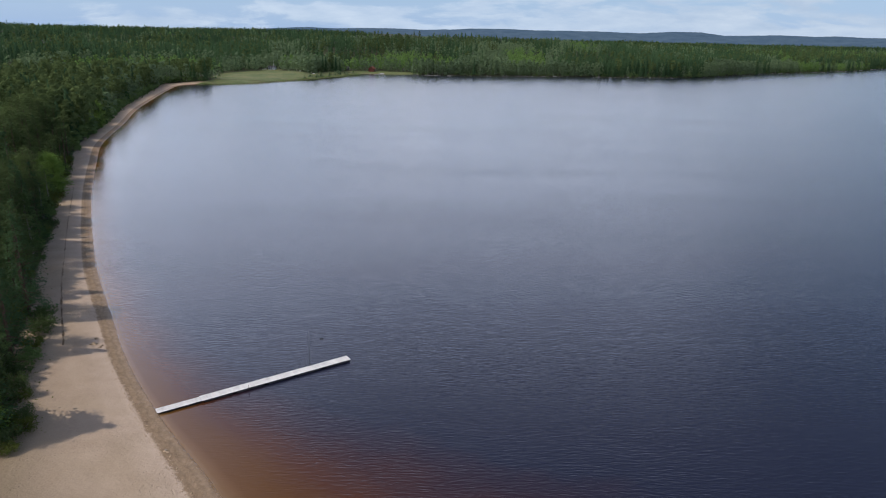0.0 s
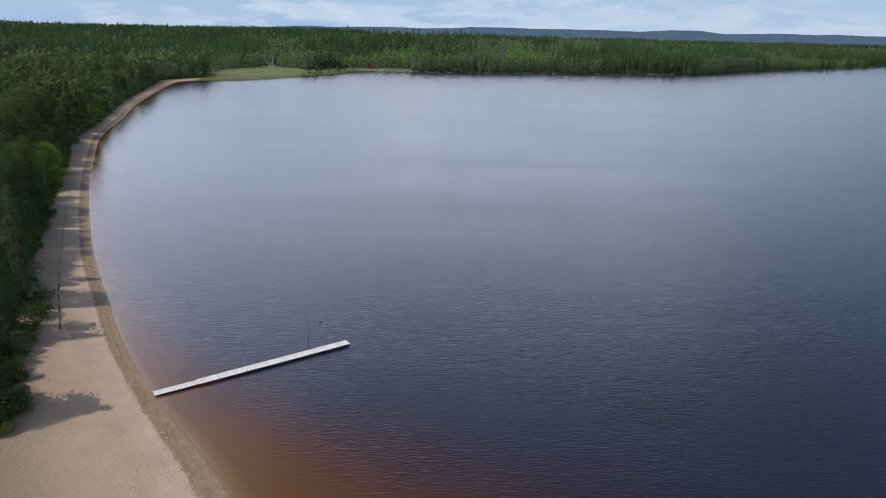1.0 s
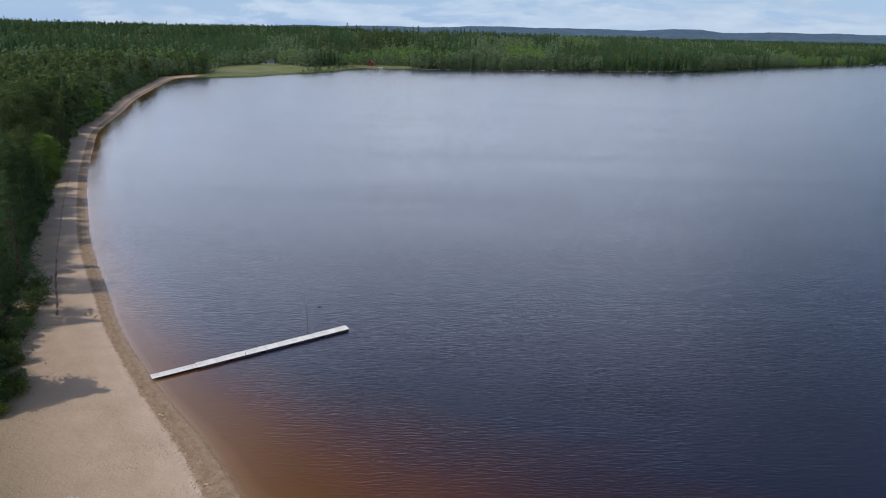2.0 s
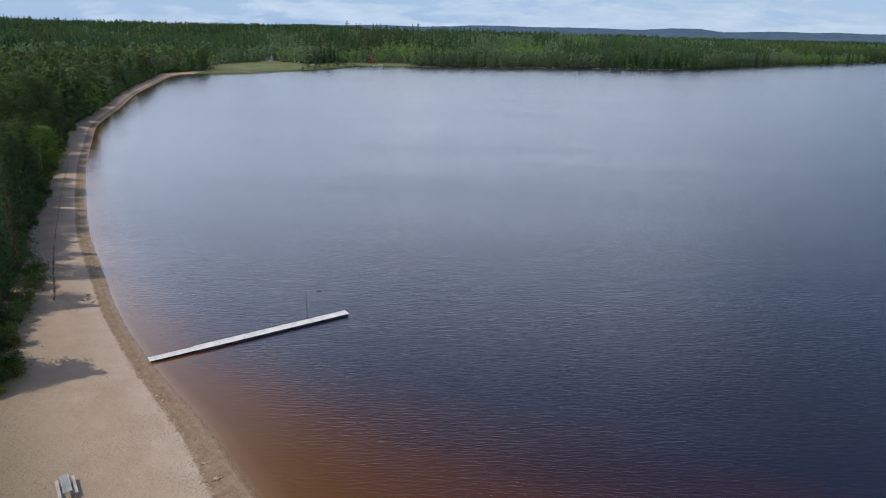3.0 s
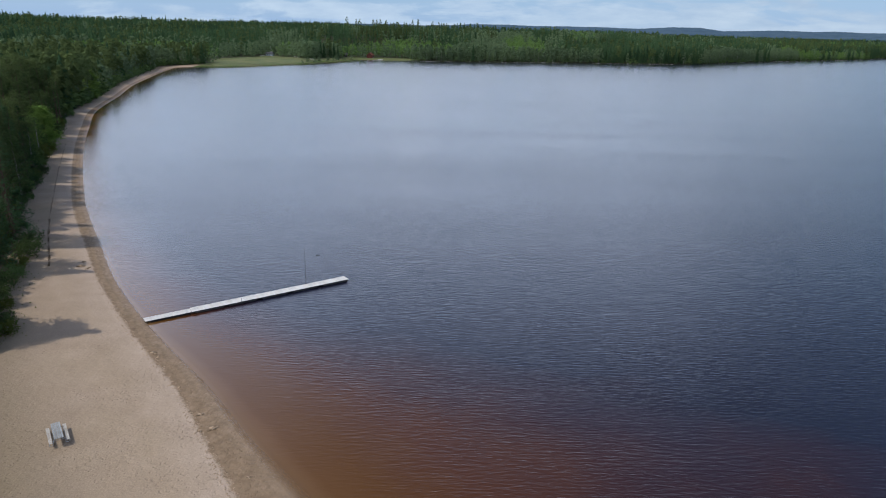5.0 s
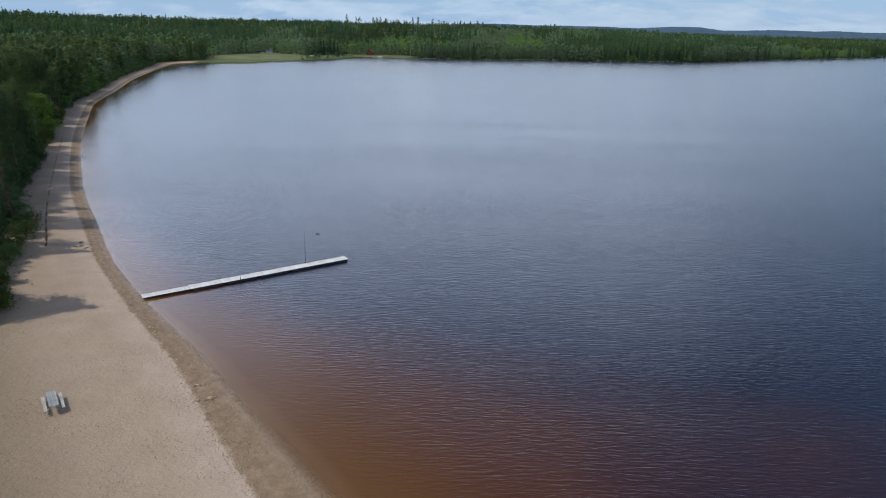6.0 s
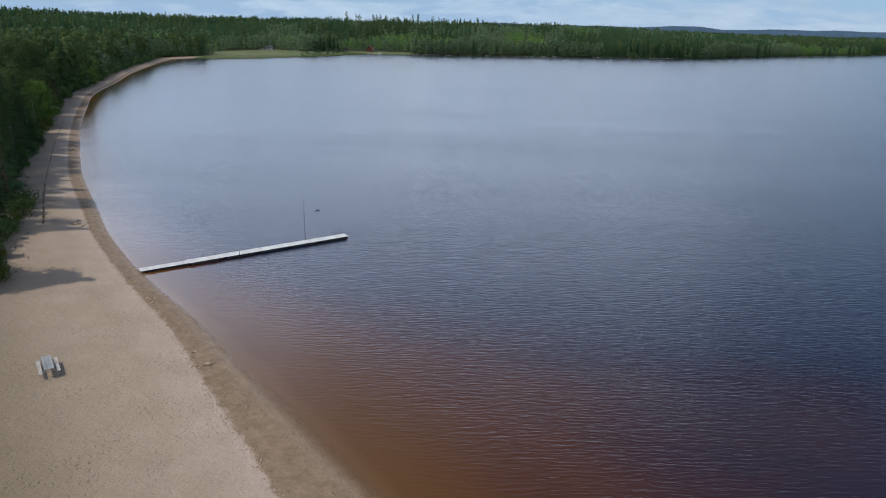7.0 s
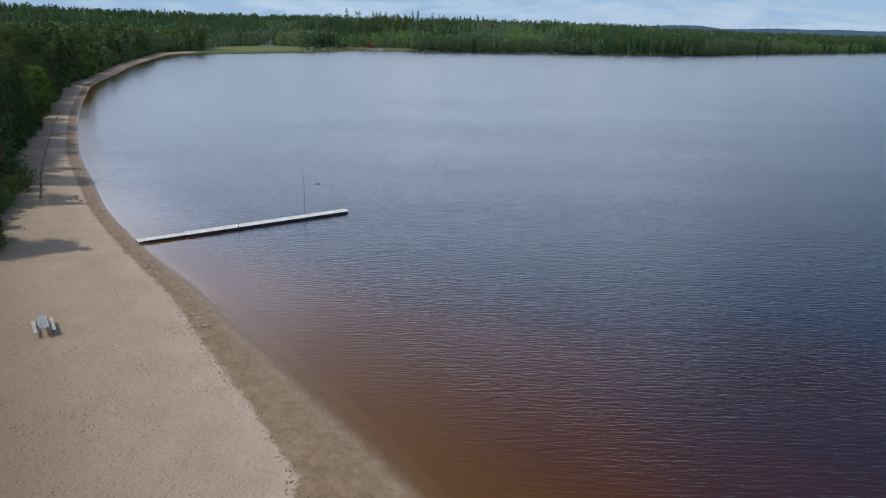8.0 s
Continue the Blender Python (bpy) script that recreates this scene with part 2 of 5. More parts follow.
def leaf_material(name, low, high, through_light=0.35):
    m = bpy.data.materials.new(name)
    m.use_nodes = True
    t = m.node_tree
    nodes_of(t)
    tone = attribute(t, "tone")
    g = t.nodes.new("ShaderNodeObjectInfo")
    isl = t.nodes.new("ShaderNodeNewGeometry")
    mixin = maths(t, "ADD", maths(t, "MULTIPLY", isl.outputs["Random Per Island"], 0.14), maths(t, "MULTIPLY", maths(t, "PINGPONG", maths(t, "ADD", tone, g.outputs["Random"]), 1.0), 0.86))
    col = ramp(t, [(0.0, low), (1.0, high)], mixin)
    d = node(t, "ShaderNodeBsdfDiffuse", Roughness=0.6)
    tr = t.nodes.new("ShaderNodeBsdfTranslucent")
    t.links.new(col.outputs[0], d.inputs[0])
    t.links.new(col.outputs[0], tr.inputs[0])
    mx = t.nodes.new("ShaderNodeMixShader")
    mx.inputs[0].default_value = through_light
    t.links.new(d.outputs[0], mx.inputs[1])
    t.links.new(tr.outputs[0], mx.inputs[2])
    o = t.nodes.new("ShaderNodeOutputMaterial")
    t.links.new(mx.outputs[0], o.inputs[0])
    return m


def grained(name, stops, scale, stretch=(1, 1, 1), roughness=0.8, metallic=0.0, bump=0.3, depth=0.01, vary=0.25):
    """A surface with grain, broad staining and a small shift of tone from piece to piece."""
    m, t, b = material(name, roughness, metallic)
    p = place(t, stretch, 0, False)
    grain = noise_of(t, p, scale, 7, 0.6)
    col = ramp(t, stops, grain)
    stain = ramp(t, [(0.3, (0.72,)), (0.6, (1.0,))], noise_of(t, place(t, (1, 1, 1), 0, False), 0.9, 4))
    info = t.nodes.new("ShaderNodeObjectInfo")
    piece = maths(t, "MULTIPLY_ADD", info.outputs["Random"], vary, 1.0 - vary / 2)
    c = blend(t, 1.0, blend(t, 1.0, col.outputs[0], stain.outputs[0], "MULTIPLY"), piece, "MULTIPLY")
    t.links.new(c, b.inputs["Base Color"])
    relief(t, b, grain, bump, depth)
    return m


GROUND, WATER = ground_material(), water_material()
PINE_LEAF = leaf_material("pine_needles", (0.050, 0.081, 0.033), (0.138, 0.184, 0.068), 0.46)
SPRUCE_LEAF = leaf_material("spruce_needles", (0.034, 0.074, 0.037), (0.094, 0.165, 0.073), 0.44)
BIRCH_LEAF = leaf_material("birch_leaves", (0.070, 0.125, 0.042), (0.165, 0.245, 0.088), 0.42)
SHRUB_LEAF = leaf_material("shrub_leaves", (0.070, 0.095, 0.020), (0.150, 0.170, 0.045), 0.4)
# birches past the beach wood: leaf colour paled and blued for distance haze
FAR_BIRCH = leaf_material("far_hazed_birch_leaves", (0.105, 0.158, 0.086), (0.215, 0.295, 0.150), 0.48)
FRESH_LEAF = leaf_material("fresh_green_birch_leaves", (0.110, 0.200, 0.055), (0.220, 0.350, 0.105), 0.5)
BRIGHT_LEAF = leaf_material("bright_birch_leaves", (0.165, 0.270, 0.062), (0.250, 0.380, 0.095), 0.5)
YOUNG_SPRUCE = leaf_material("young_spruce_needles", (0.070, 0.140, 0.046), (0.150, 0.250, 0.080), 0.45)
GRASS_LEAF = leaf_material("beach_grass", (0.10, 0.13, 0.035), (0.20, 0.20, 0.07), 0.3)
PINE_BARK = grained("pine_bark", [(0.3, (0.07, 0.052, 0.038)), (0.7, (0.165, 0.105, 0.068))], 5, (1, 1, 0.3), 0.9, 0, 0.6, 0.03)
BIRCH_BARK = grained("birch_bark", [(0.36, (0.07, 0.063, 0.055)), (0.50, (0.40, 0.385, 0.35)), (0.8, (0.56, 0.54, 0.50))], 3, (1, 1, 2.5), 0.7, 0, 0.2, 0.01)
DEAD_WOOD = grained("grey_dead_wood", [(0.3, (0.17, 0.15, 0.13)), (0.7, (0.36, 0.33, 0.29))], 8, (1, 1, 0.4))
DECK_WOOD = grained("weathered_deck_boards", [(0.25, (0.54, 0.53, 0.51)), (0.55, (0.62, 0.61, 0.59)), (0.8, (0.68, 0.67, 0.65))], 2.5, (1, 8, 8), 0.8, 0, 0.3, 0.01, 0.14)
FRAME_WOOD = grained("dark_wet_timber", [(0.3, (0.030, 0.026, 0.022)), (0.7, (0.075, 0.064, 0.052))], 3, (1, 5, 5), 0.7)
FLOAT_BLACK = grained("black_float_plastic", [(0.3, (0.010, 0.010, 0.011)), (0.7, (0.022, 0.022, 0.023))], 4, (1, 1, 1), 0.5)
RAIL_WOOD = grained("pale_edge_timber", [(0.3, (0.30, 0.28, 0.25)), (0.7, (0.44, 0.41, 0.37))], 3, (1, 5, 5), 0.75)
SIDE_WOOD = grained("stained_side_timber", [(0.3, (0.036, 0.035, 0.034)), (0.7, (0.085, 0.082, 0.079))], 3, (1, 5, 5), 0.8)
KITE_CLOTH = grained("dark_kite_cloth", [(0.3, (0.008, 0.008, 0.009)), (0.7, (0.018, 0.018, 0.019))], 8, (1, 1, 1), 0.85)
STEEL = grained("galvanised_steel", [(0.3, (0.30, 0.31, 0.32)), (0.7, (0.46, 0.47, 0.48))], 6, (1, 1, 1), 0.45, 0.8, 0.1, 0.003)
DARK_STEEL = grained("dark_painted_steel", [(0.3, (0.025, 0.025, 0.028)), (0.7, (0.06, 0.06, 0.062))], 6, (1, 1, 1), 0.55, 0.3, 0.1, 0.003)
TABLE_WOOD = grained("silvered_table_boards", [(0.25, (0.20, 0.215, 0.222)), (0.55, (0.295, 0.312, 0.315)), (0.8, (0.40, 0.41, 0.408))], 3, (8, 1, 8), 0.8, 0, 0.3, 0.01)
BENCH_WOOD = grained("bleached_bench_boards", [(0.25, (0.35, 0.32, 0.29)), (0.55, (0.45, 0.42, 0.38)), (0.8, (0.54, 0.50, 0.46))], 3, (8, 1, 8), 0.8, 0, 0.3, 0.01)
RED_PAINT = grained("red_wall_paint", [(0.3, (0.10, 0.030, 0.022)), (0.7, (0.15, 0.042, 0.031))], 1.2, (4, 4, 0.5), 0.85)
RED_TILE = grained("orange_roof_tiles", [(0.3, (0.17, 0.062, 0.040)), (0.7, (0.25, 0.092, 0.058))], 2.0, (1, 1, 1), 0.85)
DARK_ROOF = grained("dark_roof_felt", [(0.3, (0.035, 0.036, 0.04)), (0.7, (0.07, 0.07, 0.075))], 2.0)
GREY_PAINT = grained("pale_grey_wall_paint", [(0.3, (0.42, 0.47, 0.52)), (0.7, (0.55, 0.60, 0.64))], 1.2, (4, 4, 0.5))
WHITE_PAINT = grained("white_trim_paint", [(0.3, (0.70, 0.70, 0.68)), (0.7, (0.80, 0.80, 0.78))], 2.0)
STONE = grained("grey_granite", [(0.3, (0.16, 0.155, 0.15)), (0.7, (0.36, 0.345, 0.33))], 2.5, (1, 1, 1), 0.85, 0, 0.5, 0.05)
PALE_STONE = grained("bleached_granite", [(0.3, (0.30, 0.29, 0.275)), (0.7, (0.48, 0.465, 0.44))], 2.5, (1, 1, 1), 0.85, 0, 0.5, 0.05)
SAND_CLOD = grained("crumbled_sand", [(0.3, (0.36, 0.255, 0.160)), (0.7, (0.48, 0.355, 0.240))], 5, (1, 1, 1), 0.95)
NEEDLES = grained("needle_litter", [(0.3, (0.05, 0.034, 0.020)), (0.6, (0.13, 0.09, 0.05)), (0.85, (0.30, 0.24, 0.16))], 6, (1, 1, 1), 0.95)
WRACK = grained("dry_reed_wrack", [(0.3, (0.12, 0.086, 0.054)), (0.55, (0.22, 0.155, 0.096)), (0.8, (0.34, 0.255, 0.170))], 6, (1, 1, 1), 0.95)


def glass_material():
    m, t, b = material("window_glass", 0.08, specular=0.5)
    b.inputs["Base Color"].default_value = (0.02, 0.025, 0.03, 1)
    return m


GLASS = glass_material()


def hill_material():
    m, t, b = material("hazy_glowing_hills", 1.0, specular=0.0)
    p = place(t)
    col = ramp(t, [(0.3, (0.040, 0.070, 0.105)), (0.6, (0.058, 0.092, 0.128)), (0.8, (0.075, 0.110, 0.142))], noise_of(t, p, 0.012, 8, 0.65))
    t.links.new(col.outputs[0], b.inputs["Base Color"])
    # haze of the air between is put into the blue and this faint glow
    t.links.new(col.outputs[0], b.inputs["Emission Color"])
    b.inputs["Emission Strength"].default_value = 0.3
    return m


HILL = hill_material()

# ---- plan ----
# the waterline, from behind the viewer up the beach, round the head of the lake and back
SHORE = [(70, -120), (30, -30), (9.2, 10), (-1.7, 26.5), (-8.6, 35.4), (-16.2, 45), (-22.1, 53), (-28.6, 60.6), (-34.4, 67.8), (-42, 78.2), (-51, 92.6), (-62.2, 110.6),
         (-73, 130.2), (-84.6, 152.3), (-97, 177), (-112, 209), (-128, 245), (-145.5, 300), (-163, 352), (-180, 415), (-194, 472), (-200, 508), (-186, 522),
         (-159, 531), (-142, 560), (-118, 607), (-98, 650), (-86, 680), (-50, 688), (6, 686), (101, 706), (186, 716), (270, 738), (395, 845), (506, 922), (617, 1005), (698, 1083),
         (1000, 1260), (1350, 1000), (1300, 200), (700, -300)]


def curve_through(points, steps=8):
    """A smooth closed line (Catmull-Rom) through the points of the plan."""
    p = np.array(points, float)
    n, out = len(p), []
    s = np.linspace(0, 1, steps, endpoint=False)[:, None]
    for i in range(n):
        a, b, c, d = p[i - 1], p[i], p[(i + 1) % n], p[(i + 2) % n]
        out.append(0.5 * (2 * b + (c - a) * s + (2 * a - 5 * b + 4 * c - d) * s**2 + (3 * b - a - 3 * c + d) * s**3))
    return np.concatenate(out)


LINE = curve_through(SHORE)


def inland(x, y):
    """Metres from the waterline: positive on land, negative over the lake."""
    x, y = np.asarray(x, float), np.asarray(y, float)
    best, inside = np.full(x.shape, 1e18), np.zeros(x.shape, bool)
    for (ax, ay), (bx, by) in zip(LINE, np.roll(LINE, -1, axis=0)):
        ex, ey = bx - ax, by - ay
        s = np.clip(((x - ax) * ex + (y - ay) * ey) / (ex * ex + ey * ey), 0, 1)
        best = np.minimum(best, (x - ax - s * ex) ** 2 + (y - ay - s * ey) ** 2)
        if ay != by:
            cross = ((ay > y) != (by > y)) & (x < ex * (y - ay) / ey + ax)
            inside ^= cross
    return np.where(inside, -1, 1) * np.sqrt(best)


def ease(a, b, v):
    s = np.clip((v - a) / (b - a), 0, 1)
    return s * s * (3 - 2 * s)


def beach_width(x, y):
    """How far inland the wood begins along the beach and round the lake."""
    w = np.interp(y, [0, 45, 54, 60, 78, 100, 140, 300, 470, 520, 560], [75, 48, 22, 13.5, 12.0, 9.4, 7.2, 7.0, 9, 14, 20])
    return np.where((x > -120) & (y > 500), 1.5, w)


def strand_width(y):
    """How wide the wet sand is along the water."""
    return np.interp(y, [18, 25, 27.6, 32, 36, 45, 58, 70, 100, 200], [9.5, 5.3, 3.95, 3.45, 3.1, 2.4, 1.95, 1.7, 2.0, 2.3])


def meadow_mask(x, y):
    """The grass field by the cottages, and the open bog in the wood."""
    a = 1 - ease(0.85, 1.1, np.hypot((x + 170) / 40, (y - 622) / 74))
    d = inland(x, y)
    a = np.maximum(a, (1 - ease(22, 42, d)) * (y > 514) * (x < -84) * (x > -193) * (y < 690))
    u, v = (x + 316) * 0.85 + (y - 480) * 0.53, -(x + 316) * 0.53 + (y - 480) * 0.85
    b = 1 - ease(0.8, 1.05, np.hypot(u / 52, v / 64))
    c = 1 - ease(0.8, 1.1, np.hypot((x + 66) / 40, (y - 701) / 17))
    e = 1 - ease(0.8, 1.1, np.hypot((x + 181) / 11, (y - 704) / 17))
    return np.maximum(np.maximum(a, b), np.maximum(c, e))


def land_height(d, x, y):
    beach = np.interp(d, [-400, -60, -25, -8, 0, 4, 4.6, 12, 18, 40], [-9, -4.5, -2.2, -0.75, 0, 0.28, 0.36, 0.62, 1.1, 1.6])
    rise = np.interp(x, [-650, -420, -260, -190, -110, -30, 0, 60, 120, 172, 275, 350, 480, 600, 900], [21.5, 21.5, 21, 19, 17, 18.5, 18.5, 17, 15, 16, 13.5, 12.5, 10.5, 8.5, 7.5])
    reach = np.interp(x, [-280, -150], [620, 250])    # the slope ends sooner behind the head of the lake
    roll = 1.5 * np.sin(x / 61 + 1.3) * np.sin(y / 83) + 1.2 * np.sin(x / 137 + y / 171)
    start = 25 + 80 * np.interp(x, [-255, -215, -130, -95], [0, 1, 1, 0]) * (y > 530)
    hill = np.where(d > 0, rise * ease(0, 1, (d - start) / (reach - start)) * (1 - 0.35 * ease(330, 900, d) * ease(-260, -150, x)) + roll * ease(40, 160, d), 0)
    # the stony far shore falls off steeply
    return np.where((x > -84) & (y > 600) & (d < 0), beach * 4.0, beach) + hill


def far_steps(start, end, first, grow=1.16):
    out, v, s = [], start, first
    sign = 1 if end > start else -1
    while sign * (end - v) > 0:
        out.append(v)
        v += sign * s
        s *= grow
    return np.array(out + [end])


def sheet(name, xs, ys, height, attributes, mat, smooth=True):
    gx, gy = np.meshgrid(xs, ys)
    d = inland(gx, gy)
    z = height(d, gx, gy)
    co = np.stack([gx, gy, z], -1).reshape(-1, 3)
    i = np.arange(len(xs) * len(ys)).reshape(len(ys), len(xs))
    quads = np.stack([i[:-1, :-1], i[:-1, 1:], i[1:, 1:], i[1:, :-1]], -1).reshape(-1, 4)
    me = quads_mesh(name, co, quads, mat)
    for key, fn in attributes.items():
        a = me.attributes.new(key, "FLOAT", "POINT")
        a.data.foreach_set("value", np.ascontiguousarray(fn(d, gx, gy), np.float32).ravel())
    me.polygons.foreach_set("use_smooth", np.full(len(quads), smooth))
    return new(name, me)


def quads_mesh(name, co, faces, mat):
    """A mesh out of arrays of corners and of faces that all have the same number of corners."""
    me = bpy.data.meshes.new(name)
    k = faces.shape[1]
    me.vertices.add(len(co))
    me.vertices.foreach_set("co", np.ascontiguousarray(co, np.float32).ravel())
    me.loops.add(faces.size)
    me.loops.foreach_set("vertex_index", np.ascontiguousarray(faces, np.int32).ravel())
    me.polygons.add(len(faces))
    me.polygons.foreach_set("loop_start", np.arange(0, faces.size, k, dtype=np.int32))
    me.materials.append(mat)
    me.update(calc_edges=True)
    return me


XS = np.unique(np.concatenate([far_steps(-240, -4800, 6), np.arange(-240, -76, 2.0), np.arange(-76, 22, 0.8), far_steps(22, 4800, 0.8, 1.1)]))
YS = np.unique(np.concatenate([far_steps(18, -1500, 1.0), np.arange(18, 112, 0.8), np.arange(112, 560, 2.8), np.arange(560, 780, 5.0), far_steps(780, 4800, 8, 1.06)]))
dune = lambda d, x, y: 0.05 * np.sin(x * 0.9 + 2 * np.sin(y * 0.35)) * np.sin(y * 0.7 + 1.5 * np.sin(x * 0.4)) * ease(4, 7, d) * (1 - ease(40, 80, d))
ground = sheet("ground", XS, YS, lambda d, x, y: land_height(d, x, y) + dune(d, x, y),
               {"inland": lambda d, x, y: d, "strand": lambda d, x, y: d - strand_width(y), "ochre": lambda d, x, y: ease(6, 21, d) * 0.98 + 0.02, "meadow": lambda d, x, y: meadow_mask(x, y) * (d > 0.6),
                "bog": lambda d, x, y: 1.0 - ease(-225, -205, x) * (y > 560) - (x > -205) * (y < 560),
                "wood": lambda d, x, y: np.where((x > -100) & (y > 600), 1.0, ease(-3, 3, d - beach_width(x, y) - 0.5))}, GROUND)
tagged(ground, "pale beach sand rising to a dark forest floor", "ground", kind="structure")
WX = np.concatenate([np.arange(-420, -80, 4.0), np.arange(-80, 24, 1.0), far_steps(24, 1500, 2.0, 1.12)])
WY = np.concatenate([far_steps(18, -400, 2.0)[::-1], np.arange(19, 112, 1.0), np.arange(112, 780, 4.0), far_steps(780, 1400, 10, 1.1)])
water = sheet("water", WX, WY, lambda d, x, y: 0 * d, {"depth": lambda d, x, y: -land_height(np.minimum(d, 6.0), x, y) * np.interp(y, [22, 30, 38, 44, 56, 68, 90, 130], [1.45, 1.28, 1.08, 1.0, 1.4, 2.6, 4.2, 5.5]),
               "bank": lambda d, x, y: -land_height(np.minimum(d, 6.0), x, y) * np.interp(y, [38, 50, 62, 80], [1.0, 1.8, 5.0, 9.0]),
               "lee": lambda d, x, y: np.maximum(0.62 * ease(90, 260, y) * (1 - ease(-4, 70, -d)) * (x < -30), 0.80 * (1 - ease(2, 12, -d)) * (1 - ease(10, 60, x)) * (1 - ease(58, 105, y)))}, WATER)
tagged(water, "calm peat-brown lake water with small wind ripples", "lake", kind="structure")


def ground_z(x, y):
    a = np.array([x], float), np.array([y], float)
    d = inland(*a)
    return float((land_height(d, *a) + dune(d, *a))[0])


def hill_range(name, far, tops, label):
    """A long wooded ridge far behind the lake."""
    az = np.radians(np.arange(-42, 42.1, 0.14))
    top = np.interp(np.degrees(az), *tops)
    n = np.array([noise.fractal(Vector((a * 30, far, 0)), 0.8, 2.1, 5) for a in az])
    rough = np.array([noise.noise(Vector((a * 900, far, 7))) for a in az])
    top = top + 1.5 * n + 2.0 * rough
    rows = [(far - 500, 0.0), (far - 350, 0.35), (far - 200, 0.75), (far - 80, 0.96), (far, 1.0), (far + 120, 0.8)]
    co = np.array([(r * math.sin(a), r * math.cos(a), -2 + (h + 2) * s) for r, s in rows for a, h in zip(az, top)])
    i = np.arange(len(co)).reshape(len(rows), len(az))
    q = np.stack([i[:-1, :-1], i[:-1, 1:], i[1:, 1:], i[1:, :-1]], -1).reshape(-1, 4)
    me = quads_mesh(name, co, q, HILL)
    me.polygons.foreach_set("use_smooth", np.full(len(q), True))
    return tagged(new(name, me), label, "hills", kind="structure")


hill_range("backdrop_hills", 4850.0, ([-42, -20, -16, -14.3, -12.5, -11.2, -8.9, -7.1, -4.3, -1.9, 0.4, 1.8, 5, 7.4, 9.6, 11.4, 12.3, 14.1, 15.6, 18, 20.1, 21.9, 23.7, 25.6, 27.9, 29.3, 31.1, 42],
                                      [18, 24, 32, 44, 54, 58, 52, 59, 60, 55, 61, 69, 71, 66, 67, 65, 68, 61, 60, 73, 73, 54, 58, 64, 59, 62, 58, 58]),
           "wooded hills far beyond the lake, haze-blue and faintly glowing")


# ---- trees ----


def leaf_quads(centres, size, rng, flat=0.5, out=None, slim=(0.55, 1.0)):
    """Small leaf clumps: one square at each centre, facing out of the crown and up, with some disorder."""
    n = len(centres)
    normal = rng.normal(size=(n, 3)) * (1.0 if out is None else 0.45)
    normal[:, 2] = np.abs(normal[:, 2]) + flat
    if out is not None:
        normal = normal + out
    normal /= np.linalg.norm(normal, axis=1)[:, None]
    u = np.cross(normal, rng.normal(size=(n, 3)))
    u /= np.linalg.norm(u, axis=1)[:, None]
    v = np.cross(normal, u)
    s = (size * rng.uniform(0.6, 1.35, n))[:, None] / 2
    w = s * rng.uniform(*slim, n)[:, None]
    co = np.stack([centres - u * s, centres - v * w, centres + u * s, centres + v * w], 1).reshape(-1, 3)
    return co, np.arange(4 * n).reshape(-1, 4)


def unit(v):
    return v / (np.linalg.norm(v, axis=-1, keepdims=True) + 1e-9)


def tube(co, faces, path, radii, sides=6):
    """Adds a tapering tube along a path to the lists of corners and quads."""
    start = len(co)
    path = [Vector(p) for p in path]
    for i, (p, r) in enumerate(zip(path, radii)):
        way = (path[min(i + 1, len(path) - 1)] - path[max(i - 1, 0)]).normalized()
        a = way.orthogonal().normalized()
        b = way.cross(a)
        for k in range(sides):
            t = 2 * math.pi * k / sides
            co.append(tuple(p + r * (math.cos(t) * a + math.sin(t) * b)))
    for i in range(len(path) - 1):
        for k in range(sides):
            a, b = start + i * sides + k, start + i * sides + (k + 1) % sides
            faces.append((a, b, b + sides, a + sides))


def build_crown(kind, height, clumps, per, size, rng):
    """The places of the leaves of one tree, the way each faces, and its limbs as (from, to, radius)."""
    limbs, spots, ways = [], [], []
    for _ in range(clumps):
        if kind == "pine":
            f = rng.uniform(0.0, 1.0) ** 0.8
            z = height * (0.38 + 0.60 * f)
            reach = height * (0.20 * (1 - f) ** 0.6 + 0.035) * rng.uniform(0.35, 1.0)
            spread, lift = 0.075 * height * rng.uniform(0.6, 1.1), 0.02
        elif kind == "birch":
            f = rng.uniform(0.0, 1.0)
            z = height * (0.09 + 0.89 * f)
            reach = height * 0.21 * math.sin(math.pi * min(1, 0.22 + 0.76 * f)) ** 0.8 * rng.uniform(0.3, 1.05)
            spread, lift = 0.072 * height * rng.uniform(0.6, 1.1), 0.07
        else:
            f = rng.uniform(0.0, 1.0) ** 1.25
            z = height * (0.06 + 0.92 * f)
            reach = height * 0.175 * (1 - f) ** 0.85 * rng.uniform(0.45, 1.05) + 0.05
            spread, lift = height * (0.02 + 0.035 * (1 - f)), -0.03
        a = rng.uniform(0, 2 * math.pi)
        c = np.array([reach * math.cos(a), reach * math.sin(a), z])
        limbs.append(((0, 0, z - lift * height - 0.25 * reach * (kind != "spruce")), tuple(c), 0.005 * height * (1.1 - f)))
        pts = rng.normal(size=(per, 3)) * spread * 0.62
        pts[:, 2] *= 0.55 if kind == "pine" else (0.8 if kind == "birch" else 0.45)
        if kind == "spruce":
            pts[:, 2] -= 0.35 * np.hypot(pts[:, 0], pts[:, 1])
        spots.append(c + pts)
        ways.append(unit(pts) * 0.7 + unit(np.array([c[0], c[1], 0.25 * (z - 0.5 * height)])) * 0.7)
    if kind == "spruce":
        top = np.stack([np.zeros(per), np.zeros(per), height * rng.uniform(0.9, 1.0, per)], 1) + rng.normal(size=(per, 3)) * 0.012 * height
        spots.append(top)
        ways.append(unit(top * (1, 1, 0)))
    return np.concatenate(spots), np.concatenate(ways), limbs


